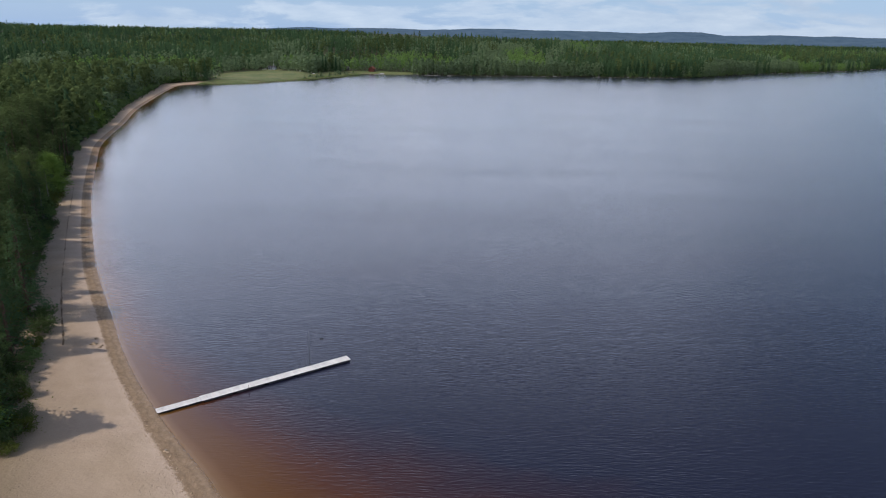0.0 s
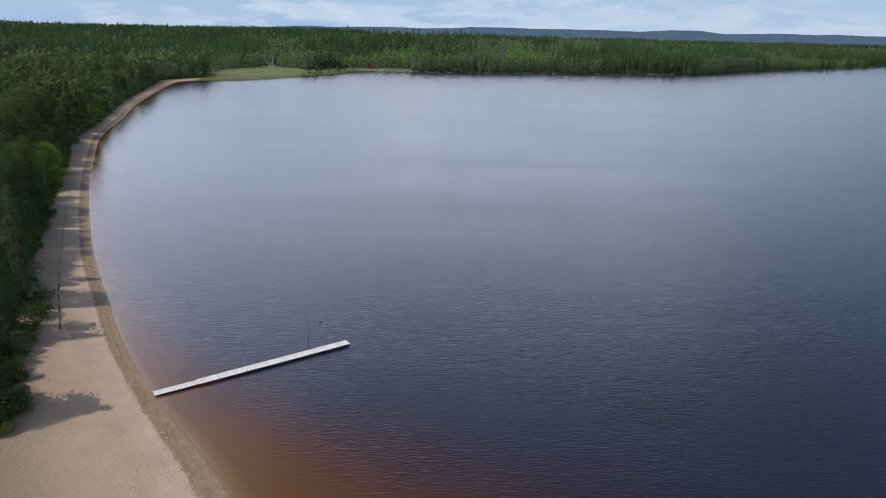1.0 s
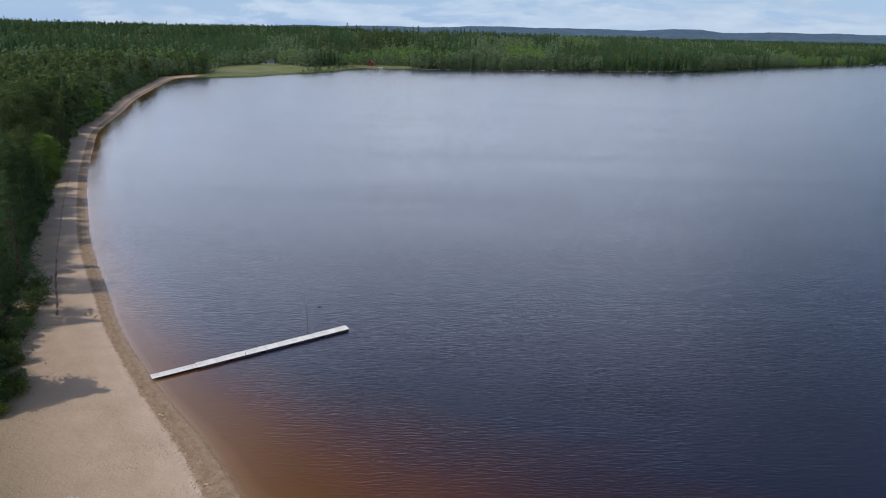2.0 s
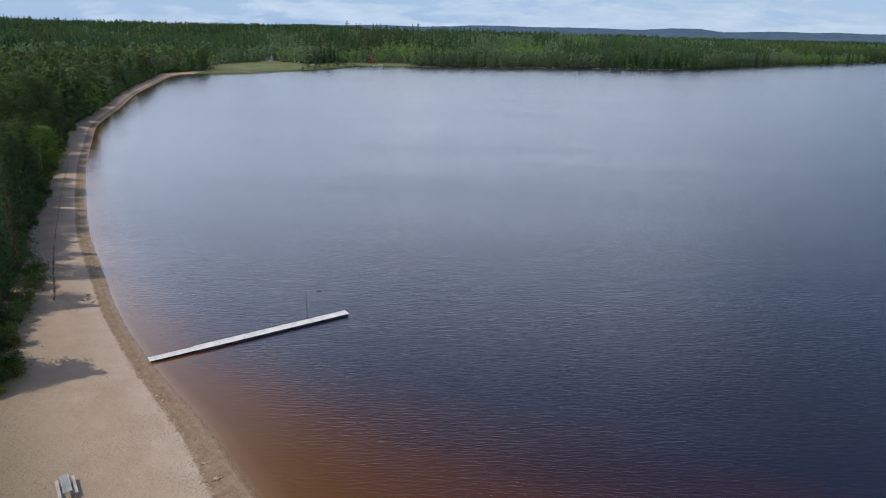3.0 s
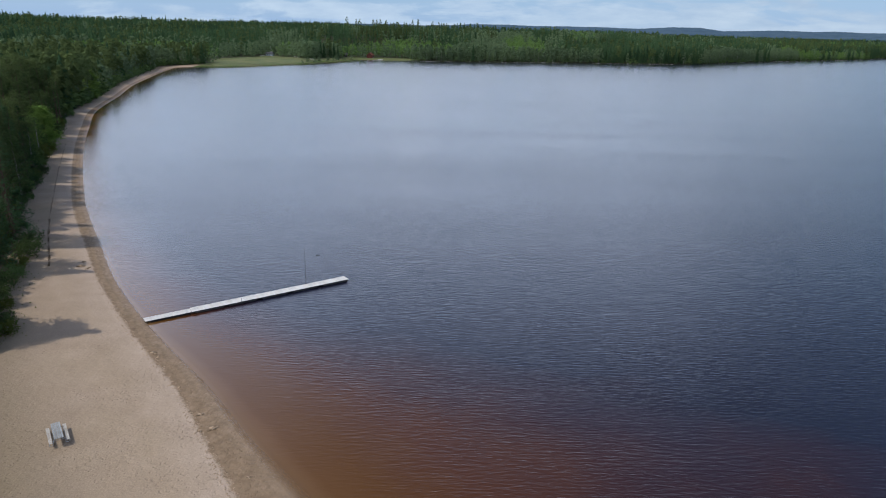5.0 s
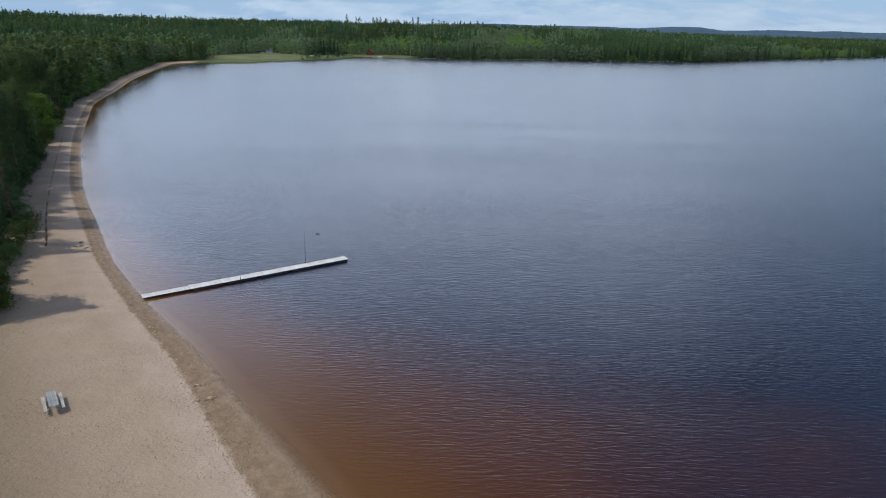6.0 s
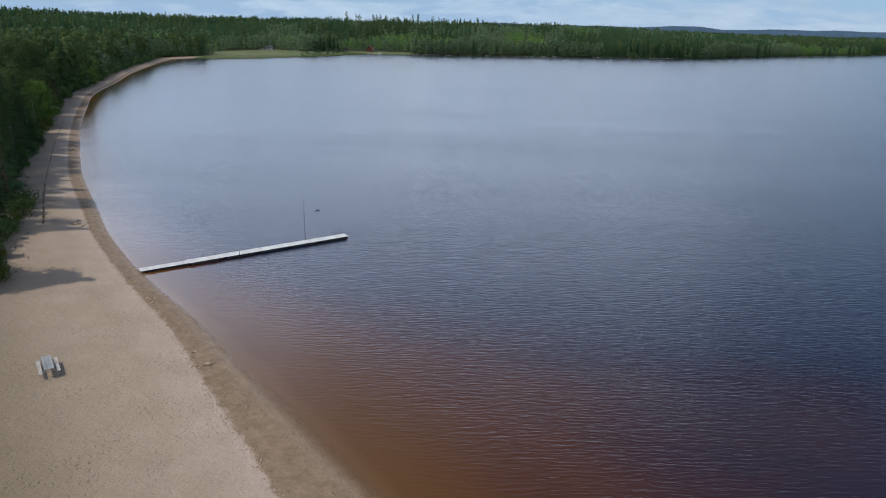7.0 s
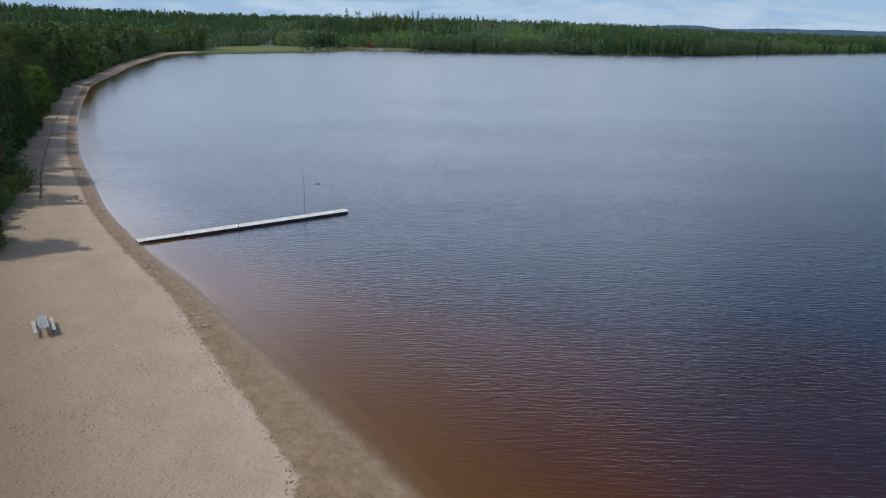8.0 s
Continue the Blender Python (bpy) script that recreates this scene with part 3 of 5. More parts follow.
LEAF = {"pine": PINE_LEAF, "birch": BIRCH_LEAF, "spruce": SPRUCE_LEAF}
BARK = {"pine": PINE_BARK, "birch": BIRCH_BARK, "spruce": PINE_BARK}
SHORT = {"pine": "pine_tree", "birch": "birch_tree", "spruce": "spruce_tree"}
TREE_LABEL = {"pine": "tall Scots pine with a dark ragged crown", "birch": "leafy birch with a fresh green crown", "spruce": "dark green pointed spruce in the forest edge"}


def root(name, x, y, z, rz=0.0, scale=1.0):
    e = new(name)
    e.empty_display_size = 0.3
    e.matrix_basis = pose(x, y, z, 0, 0, rz) @ Matrix.Scale(scale, 4)
    return e


def child(name, me, parent, label=""):
    o = new(name, me)
    o.parent = parent
    if label:
        o["label"] = label
    return o


def model_tree(kind, height, clumps, per, size, seed, limbs_kept=24):
    rng = np.random.default_rng(seed)
    spots, ways, limbs = build_crown(kind, height, clumps, per, size, rng)
    co, quads = leaf_quads(spots, size, rng, 1.25, ways * 0.55, (0.55, 1.0) if kind == "birch" else (0.28, 0.6))
    crown = quads_mesh("crown", co, quads, LEAF[kind])
    tone = crown.attributes.new("tone", "FLOAT", "POINT")
    tone.data.foreach_set("value", np.zeros(len(co), np.float32))
    tco, tf = [], []
    bend = [(rng.normal() * 0.012 * height * s, rng.normal() * 0.012 * height * s, height * s) for s in (0, 0.25, 0.5, 0.75, 0.97)]
    bend[0] = (0, 0, -0.3)
    r0 = 0.0125 * height
    tube(tco, tf, bend, [r0 * 1.25, r0, r0 * 0.75, r0 * 0.42, r0 * 0.08], 8)
    for a, b, r in limbs[:limbs_kept]:
        tube(tco, tf, [a, tuple((Vector(a) + Vector(b)) / 2 + Vector((0, 0, 0.15))), b], [r, r * 0.7, r * 0.25], 4)
    trunk = quads_mesh("trunk", np.array(tco), np.array(tf), BARK[kind])
    trunk.polygons.foreach_set("use_smooth", np.full(len(tf), True))
    return kind, height, trunk, crown


def plant(model, x, y, height, rz, group):
    kind, base, trunk, crown = model
    e = root(SHORT[kind], x, y, ground_z(x, y) - 0.05, rz, height / base)
    child("trunk", trunk, e)
    child("crown", crown, e)
    return tagged(e, TREE_LABEL[kind], "tree", group)


NEAR = [model_tree("pine", 18, 95, 23, 0.46, 11), model_tree("pine", 19, 100, 23, 0.46, 12), model_tree("pine", 16, 80, 23, 0.45, 13),
        model_tree("birch", 14, 100, 28, 0.38, 14), model_tree("spruce", 17, 140, 20, 0.39, 15)]
MID = [model_tree("pine", 18, 60, 19, 0.60, 21, 8), model_tree("pine", 17, 56, 19, 0.60, 22, 8), model_tree("birch", 15, 60, 20, 0.52, 23, 6),
       model_tree("spruce", 19, 80, 15, 0.54, 24, 4), model_tree("birch", 13, 56, 20, 0.50, 25, 6)]
# a broad dense pine
spread_crown, spread_trunk = NEAR[3][3].copy(), NEAR[3][2].copy()
spread_crown.materials[0], spread_trunk.materials[0] = PINE_LEAF, PINE_BARK
NEAR.append(("pine", NEAR[3][1], spread_trunk, spread_crown))
wood = np.random.default_rng(77)


def jittered(x0, x1, y0, y1, step, rng):
    gx, gy = np.meshgrid(np.arange(x0, x1, step), np.arange(y0, y1, step))
    gx, gy = gx.ravel() + rng.uniform(-0.45, 0.45, gx.size) * step, gy.ravel() + rng.uniform(-0.45, 0.45, gx.size) * step
    return gx, gy


# the beach wood: single trees along the first stretch of shore
FRESH = [(-98.0, 161.6, 11.0), (-101.5, 165.0, 11.0), (-147.4, 279.8, 12.0), (-104.5, 158.0, 10.5), (-47.2, 58.6, 6.6)]
FIRST_ROW = [(-47.6, 59.4, 17.0, 4), (-50.8, 57.4, 15, 0), (-48.6, 60.2, 15.0, 5), (-50.0, 58.6, 14.0, 5), (-53.5, 57.0, 16, 2), (-46.2, 57.0, 6.5, 2), (-50.6, 62.2, 9.0, 5), (-52.0, 61.2, 10, 4), (-54.0, 66.4, 10, 4), (-55.2, 70.0, 9.5, 4), (-57.6, 75.0, 11, 4),
             (-56.6, 77.4, 16, 4), (-59.6, 80.5, 10, 4), (-60.6, 88.3, 16.5, 4), (-62.0, 84.6, 11, 4), (-65.0, 92.5, 12, 4), (-67.0, 98.2, 16.0, 4), (-79.0, 119.4, 16.0, 4),
             (-50.6, 64.4, 5.6, 2), (-51.6, 66.8, 7.0, 2), (-53.4, 70.4, 6.2, 2), (-55.0, 73.2, 6.8, 3), (-58.2, 79.8, 14, 1),
             (-62.4, 90.5, 17, 0), (-61.5, 62.5, 18, 1), (-62.8, 68.0, 18, 0), (-64.5, 74.5, 19, 1), (-57.5, 65.0, 10, 4), (-59.5, 71.5, 11, 2)]
for x, y, height, which in FIRST_ROW:
    plant(NEAR[which], x, y, height, wood.uniform(0, 360), "trees of the beach wood")
# a young birch with a broad dense crown and bark still brown
fresh_birch = model_tree("birch", 14, 190, 32, 0.40, 31)
fresh_birch[3].transform(Matrix.Diagonal((1.4, 1.4, 1, 1)))
fresh_birch[3].materials[0], fresh_birch[2].materials[0] = BRIGHT_LEAF, PINE_BARK
for x, y, height in FRESH:
    plant(fresh_birch, x, y, height, wood.uniform(0, 360), "trees of the beach wood")
# a closed row of trees behind the first ones shades the beach
row = np.random.default_rng(77)
for y in np.arange(91, 143, 4.1):
    xs = np.linspace(-130, -50, 400)
    into = inland(xs, np.full(400, y)) - beach_width(xs, np.full(400, y))
    x = xs[np.argmin(np.abs(into - row.uniform(2.2, 4.2)))]
    plant(NEAR[int(row.choice([0, 1, 4, 4, 5]))], x, y + row.uniform(-0.6, 0.6), row.uniform(13.5, 17.0), row.uniform(0, 360), "trees of the beach wood")
gx, gy = jittered(-190, -52, 50, 260, 3.9, wood)
gd = inland(gx, gy) - beach_width(gx, gy)
keep = wood.uniform(size=len(gx)) < np.interp(gd, [0, 5, 9, 15], [0.26, 0.34, 0.55, 0.9]) + 0.34 * ease(92, 104, gy)
for fx, fy, _ in FRESH:    # the bright birches stand free on their lake side
    away = math.hypot(fx, fy)
    before, beside = ((fx - gx) * fx + (fy - gy) * fy) / away, ((fx - gx) * fy - (fy - gy) * fx) / away
    keep &= ~((before > -2.5) & (before < 9) & (np.abs(beside) < 3.2))
inwood = (gd > 0.4) & keep & (gx > -0.74 * gy - 16) & ((gy > 88) | (gx < -63 - (gy - 60) * 0.3))
gx, gy, gd = gx[inwood], gy[inwood], gd[inwood]
order = np.argsort(gy + 0.6 * gd)
single, rest = order[:285], order[285:]
for k in single:
    x, y = gx[k], gy[k]
    pick, near = wood.uniform(), y < 140
    birchy = 0.36 if noise.noise(Vector((x * 0.045, y * 0.03, 3.3))) > 0.22 else 0.06
    if near:
        model = NEAR[3] if pick < birchy else NEAR[4] if pick > 0.9 else NEAR[int(wood.integers(0, 3))]
    else:
        model = MID[2 if pick < birchy * 0.6 else 4] if pick < birchy else MID[3] if pick > 0.86 else MID[int(wood.integers(0, 2))]
    tall = wood.uniform(14.5, 20.5) * (0.82 if model[0] == "birch" else 1.0) * float(np.interp(gd[k], [0, 9], [0.72, 1.0]))
    plant(model, x, y, tall, wood.uniform(0, 360), "trees of the beach wood")


def layered_template(layers, around, seed, wide=0.15, low=0.05):
    """A spruce of unit height: drooping boughs in whorls, shorter towards the tip. Corners, quads and the way each corner faces."""
    rng = np.random.default_rng(seed)
    co, faces, ways = [], [], []
    for j in range(layers):
        f = (j + rng.uniform(-0.3, 0.3)) / layers
        up = low + (0.95 - low) * f
        r = wide * (1 - min(max(up, 0.0), 1.0)) ** 0.8 + 0.012
        n = max(3, round(around * (1 - 0.5 * f)))
        for k in range(n):
            a = 2 * math.pi * (k + rng.uniform(-0.35, 0.35)) / n + j * 1.3
            q, w, z = r * rng.uniform(0.75, 1.2), 2.2 / n, up + rng.uniform(-0.02, 0.02)
            i = len(co)
            co += [(0, 0, z + 0.10), (0.75 * q * math.cos(a - w), 0.75 * q * math.sin(a - w), z + 0.005), (q * math.cos(a), q * math.sin(a), z - 0.035), (0.75 * q * math.cos(a + w), 0.75 * q * math.sin(a + w), z + 0.01)]
            ways += [(math.cos(b), math.sin(b), 0.55) for b in (a, a - w, a, a + w)]
            faces.append((i, i + 1, i + 2, i + 3))
    return np.array(co), np.array(faces), unit(np.array(ways))


def lobed_template(lobes, per, size, seed, low=0.10, wide=0.19):
    """A leafy tree of unit height: a crown of many rounded boughs, each a shell of leaf sprays that face outwards."""
    rng = np.random.default_rng(seed)
    spots, ways, bulge = [], [], []
    for j in range(lobes):
        f = (j + rng.uniform(0, 1)) / lobes
        girth = wide * math.sin(math.pi * (0.20 + 0.72 * f)) ** 0.75
        a = j * 2.4 + rng.uniform(-0.5, 0.5)
        off, lobe = girth * rng.uniform(0.35, 0.75) * (1.0 if f < 0.8 else 0.35), wide * (0.62 - 0.26 * f) * rng.uniform(0.75, 1.2)
        c = np.array([off * math.cos(a), off * math.sin(a), low + (0.93 - low) * f])
        way = unit(rng.normal(size=(per, 3)) + np.array([math.cos(a), math.sin(a), 0.55]) * 0.8)
        spots.append(c + way * lobe * rng.uniform(0.75, 1.05, (per, 1)) * (1, 1, 1.15))
        ways.append(way)
        bulge.append(way * 0.75 + np.array([math.cos(a), math.sin(a), 0.15 + 0.5 * f]) * 0.5)
    co, quads = leaf_quads(np.concatenate(spots), size, rng, 0.25, np.concatenate(ways) * 1.5)
    return co, quads, np.repeat(unit(np.concatenate(bulge)), 4, axis=0)


def trunk_template(radius, top):
    co, f = [], []
    tube(co, f, [(0, 0, -0.03), (0.01, 0, top)], [radius, radius * 0.5], 4)
    co = np.array(co)
    return co, np.array(f), unit(co * (1, 1, 0) + (1e-6, 0, 0))


def forest(name, spots, templates, mat, label, rng, spread=1.0):
    """One sheet of woodland out of many small trees: rows of x, y, z, height."""
    allco, allq, tones, faced, at = [], [], [], [], 0
    which = rng.integers(0, len(templates), len(spots))
    for k, (co, quads, ways) in enumerate(templates):
        mine = spots[which == k]
        if not len(mine):
            continue
        a = rng.uniform(0, 2 * math.pi, len(mine))
        ca, sa = np.cos(a)[:, None], np.sin(a)[:, None]
        s = mine[:, 3:4]
        wide = s * rng.uniform(0.8, 1.25, (len(mine), 1)) * spread
        x, y = co[None, :, 0] * ca - co[None, :, 1] * sa, co[None, :, 0] * sa + co[None, :, 1] * ca
        v = np.stack([mine[:, 0:1] + x * wide, mine[:, 1:2] + y * wide, mine[:, 2:3] + co[None, :, 2] * s], -1)
        allco.append(v.reshape(-1, 3))
        faced.append(np.stack([ways[None, :, 0] * ca - ways[None, :, 1] * sa, ways[None, :, 0] * sa + ways[None, :, 1] * ca, np.repeat(ways[None, :, 2], len(mine), 0)], -1).reshape(-1, 3))
        allq.append((quads[None] + (at + np.arange(len(mine)) * len(co))[:, None, None]).reshape(-1, 4))
        drift = np.array([noise.noise(Vector((x * 0.016, y * 0.009, 4.4))) for x, y in mine[:, :2]])
        tones.append(np.repeat(np.clip(0.5 + 0.75 * drift, 0, 1) * 0.6 + 0.4 * rng.uniform(0, 1, len(mine)), len(co)))
        at += len(mine) * len(co)
    me = quads_mesh(name, np.concatenate(allco), np.concatenate(allq), mat)
    me.normals_split_custom_set_from_vertices(np.concatenate(faced).astype(np.float32))
    att = me.attributes.new("tone", "FLOAT", "POINT")
    att.data.foreach_set("value", np.concatenate(tones).astype(np.float32))
    return tagged(new(name, me), label, "forest", kind="stuff")


def in_view(x, y, margin=40):
    return (np.abs(x) < 0.70 * y + margin) & (y > 40)


def grown(x, y, rng, low, high):
    z = land_height(inland(x, y), x, y) - 0.2
    return np.stack([x, y, z, rng.uniform(low, high, len(x)) * (1 + 0.12 * np.sin(x / 43 + 0.7) * np.sin(y / 57))], 1)


bands = []
for x0, x1, y0, y1, step, d0, d1 in ((-420, 900, 255, 1350, 5.8, 0.5, 40), (-620, 1000, 255, 1400, 6.8, 40, 130), (-760, -190, 255, 1500, 7.8, 130, 420), (-190, 1100, 255, 1500, 9.6, 130, 420),
                                     (-1500, 1500, 500, 2300, 15.5, 420, 1700)):
    x, y = jittered(x0, x1, y0, y1, step, wood)
    d = inland(x, y) - beach_width(x, y)
    ok = (d > d0) & (d < d1) & in_view(x, y) & (meadow_mask(x, y) < 0.4) & ((d < 520) | (x > 380) | (x < -230))
    bands.append((x[ok], y[ok], d[ok]))
bands.append((gx[rest], gy[rest], gd[rest]))
fx, fy, fd = (np.concatenate(v) for v in zip(*bands))
patch = np.array([noise.noise(Vector((x * 0.013, y * 0.006, 1.7))) for x, y in zip(fx, fy)])
fine = np.array([noise.noise(Vector((x * 0.04, y * 0.04, 9.1))) for x, y in zip(fx, fy)])
left = (fx < -100) & (fy < 620)
far_left = (fx < -210) & ~left
middle = (fx > -130) & (fx < 120) & (fd > 24) & (fy > 640)
score = patch * 1.5 + fine * 0.6 + wood.normal(0, 0.16, len(fx))
score += np.where((fd < 22) & (fy > 600), 0.45, 0.0) + np.where((fx > -165) & (fx < -75) & (fy > 600) & (fd < 60), 0.55, 0.0) + np.where(middle & (fd < 330), 0.6, 0.0)
score -= np.where((fd > 330) & (fy > 640), 0.15, 0.0) + np.where(far_left, 0.22, 0.0) + np.where((fx > 120) & (fd > 24), 0.10, 0.0)
is_birch = score > np.where(left, np.where(fd > 110, 0.10, 0.50), 0.14)
is_pine = ~is_birch & (wood.uniform(size=len(fx)) < np.where(left, np.where(fd > 110, 0.14, 0.72), np.where(fd > 200, 0.14, 0.10)))
is_spruce = ~is_birch & ~is_pine


def take(mask, lo, hi):
    s = grown(fx[mask], fy[mask], wood, lo, hi)
    s[:, 3] *= np.where((fx[mask] < -150) & (fy[mask] < 700), 0.92, 1.0)
    return s


front = ((fd < 34) & (fy > 600)) | ((fd < 70) & left)
# young bright woods: the slope behind the red cottage, and the flat land past the headland
young = ((fx > -112) & (fx < 12) & (fd > 12) & (fd < 135) & (fy > 640)) | ((fx > 470) & (fx < 900) & (fd > 8) & (fd < 260))
lush = is_birch & ((~front & (young | (patch > 0.36))) | (front & (fx > 470) & (patch + fine > -0.1)))
forest("birch_fringe", take(is_birch & front & ~lush, 10, 16), [lobed_template(14, 9, 0.105, s) for s in (31, 32, 33, 34, 35)], FAR_BIRCH, "rounded grey-green birches along the lake shore", wood, 1.15)
forest("pine_fringe", take(is_pine & front, 14, 20), [lobed_template(12, 9, 0.095, s, 0.42, 0.17) for s in (41, 42, 43)], PINE_LEAF, "dark pines along the lake shore", wood)
forest("spruce_fringe", take(is_spruce & front, 13, 20), [layered_template(12, 8, s) for s in (51, 52, 53)], SPRUCE_LEAF, "dark spruces along the lake shore", wood, 1.05)
# deep in the woods only the upper halves of the trees can be seen
deep = ~front & ((left & (fd > 110) & (np.hypot(fx + 316, fy - 480) > 100)) | (fd > 330))
skirt = ~front & ~deep
short = is_spruce & ~front & young & (wood.uniform(size=len(fx)) < 0.75)
forest("fresh_birch_forest", take(lush, 8, 14), [lobed_template(8, 6, 0.125, s, 0.2) for s in (36, 37, 38, 39)], FRESH_LEAF, "fresh yellow-green birches in the woods round the lake", wood, 1.1)
forest("birch_edge", take(is_birch & skirt & ~lush, 12, 17), [lobed_template(9, 6, 0.125, s) for s in (66, 67, 68, 69)], FAR_BIRCH, "green birches behind the edge of the woods", wood, 1.1)
forest("birch_forest", take(is_birch & deep & ~lush, 12, 17), [lobed_template(6, 6, 0.13, s, 0.45) for s in (76, 77, 78, 79)], FAR_BIRCH, "green birches in the woods round the lake", wood, 1.1)
forest("pine_edge", take(is_pine & skirt, 15, 20), [lobed_template(8, 6, 0.12, s, 0.32, 0.16) for s in (47, 48, 49)], PINE_LEAF, "dark pines behind the edge of the woods", wood, 1.1)
forest("pine_forest", take(is_pine & deep, 15, 20), [lobed_template(6, 6, 0.12, s, 0.5, 0.16) for s in (85, 86, 87)], PINE_LEAF, "dark pine woods round the lake", wood, 1.1)
forest("spruce_edge", take(is_spruce & skirt & ~short, 14, 20), [layered_template(8, 5, s) for s in (54, 55, 56, 57)], SPRUCE_LEAF, "dark pointed spruces behind the edge of the woods", wood, 1.0)
forest("spruce_forest", take(is_spruce & deep & ~short, 13, 21), [layered_template(6, 5, s, 0.17, 0.42) for s in (88, 89, 90, 91)], SPRUCE_LEAF, "dark pointed spruce woods behind the lake shore", wood, 1.05)
forest("young_spruce_forest", take(short, 7, 12), [layered_template(7, 5, s, 0.19) for s in (58, 59)], YOUNG_SPRUCE, "bright green young spruces on the slope", wood, 1.1)
# an old pine stand on the ridge, bare-stemmed, its tallest trees standing out
rx = np.concatenate([wood.uniform(-112, -48, 75), wood.uniform(-48, 62, 30)])
ry = wood.uniform(838, 950, 105)
stand = grown(rx, ry, wood, 17, 22)
rx, ry = np.array([-136, -124, -113, -103, -98, -88, -78, -45, -37, -18, -10, -3, 33, 41, 52.0]), wood.uniform(880, 990, 15)
stand = np.concatenate([stand, grown(rx, ry, wood, 23, 27)])
forest("ridge_pines", stand, [lobed_template(9, 9, 0.062, s, 0.50, 0.085) for s in (44, 45, 46)], PINE_LEAF, "tall pines standing out on the wooded ridge", wood, 1.0)
forest("ridge_pine_trunks", stand[stand[:, 1] < 875], [trunk_template(0.010, 0.80)], PINE_BARK, "bare brown pine stems on the wooded ridge", wood)
bx, by = jittered(-420, -205, 250, 620, 5.6, wood)
ok = (meadow_mask(bx, by) > 0.4) & (wood.uniform(size=len(bx)) < 0.4)
forest("bog_scrub", grown(bx[ok], by[ok], wood, 1.2, 4.6), [lobed_template(6, 6, 0.2, s, 0.2, 0.25) for s in (74, 75)], PINE_LEAF, "low stunted pines on the open bog", wood, 1.5)
qx, qy = jittered(-204, -84, 505, 690, 1.7, wood)
qd = inland(qx, qy)
ok = (qd > -4.5 + 3 * np.sin(qx / 9)) & (qd < 5) & ((qx < -150) | (qd > -2)) & (wood.uniform(size=len(qx)) < 0.8) & (qy > 514) & (qx > -192)
reeds = np.stack([qx[ok], qy[ok], np.maximum(land_height(qd[ok], qx[ok], qy[ok]), -0.2), wood.uniform(0.45, 0.95, ok.sum())], 1)
forest("reed_bed", reeds, [lobed_template(3, 6, 0.3, s) for s in (81, 82)], FRESH_LEAF, "green reeds in the shallows before the field", wood, 3.2)
mx, my = wood.uniform(-175, -88, 400), wood.uniform(540, 720, 400)
md = inland(mx, my)
ok = (md > 1) & (((md < 14) & (mx > -128)) | ((meadow_mask(mx, my) > 0.15) & (meadow_mask(mx, my) < 0.75))) & (wood.uniform(size=400) < 0.6)
forest("field_bushes", grown(mx[ok], my[ok], wood, 1.5, 4.5), [lobed_template(6, 8, 0.2, s, 0.15, 0.3) for s in (83, 84)], FAR_BIRCH, "low willow bushes round the field", wood, 1.3)
edge = is_birch & (fd < 12) & (wood.uniform(size=len(fx)) < 0.4)
forest("birch_trunks", take(edge, 12, 13), [trunk_template(0.011, 0.7)], BIRCH_BARK, "pale birch trunks along the lake shore", wood)

ux, uy = jittered(-260, 760, 230, 1140, 2.4, wood)
ud = inland(ux, uy) - beach_width(ux, uy)
ok = (ud > -0.4) & (ud < 5) & in_view(ux, uy) & ((uy < 600) | (wood.uniform(size=len(ux)) < 0.35)) & (meadow_mask(ux, uy) < 0.3)
forest("shore_thicket", grown(ux[ok], uy[ok], wood, 1.8, 5.5), [lobed_template(5, 6, 0.22, s, 0.15, 0.25) for s in (71, 72, 73)], BIRCH_LEAF, "leafy thicket along the edge of the woods", wood, 1.7)

# ---- the landing stage ----


def box(bm, x0, x1, y0, y1, z0, z1, bevel=0.0):
    made = bmesh.ops.create_cube(bm, size=1.0, matrix=Matrix.Translation(((x0 + x1) / 2, (y0 + y1) / 2, (z0 + z1) / 2)) @ Matrix.Diagonal((x1 - x0, y1 - y0, z1 - z0, 1)))
    if bevel:
        es = {e for v in made["verts"] for e in v.link_edges}
        bmesh.ops.bevel(bm, geom=list(es), offset=bevel, segments=1, affect="EDGES")
    return made


def part(name, bm, mat, parent, label=""):
    me = bpy.data.meshes.new(name)
    bm.to_mesh(me)
    bm.free()
    me.materials.append(mat)
    return child(name, me, parent, label)


def rod(bm, a, b, r, sides=8):
    a, b = Vector(a), Vector(b)
    m = Matrix.Translation((a + b) / 2) @ (b - a).to_track_quat("Z", "Y").to_matrix().to_4x4()
    bmesh.ops.create_cone(bm, cap_ends=True, segments=sides, radius1=r, radius2=r, depth=(b - a).length, matrix=m)


DOCK_A, DOCK_B = Vector((-32.42, 65.18, 0)), Vector((-12.42, 78.98, 0))
DOCK_TURN = math.degrees(math.atan2(DOCK_B.y - DOCK_A.y, DOCK_B.x - DOCK_A.x))
DOCK_LONG = (DOCK_B - DOCK_A).length
GANG = 4.9


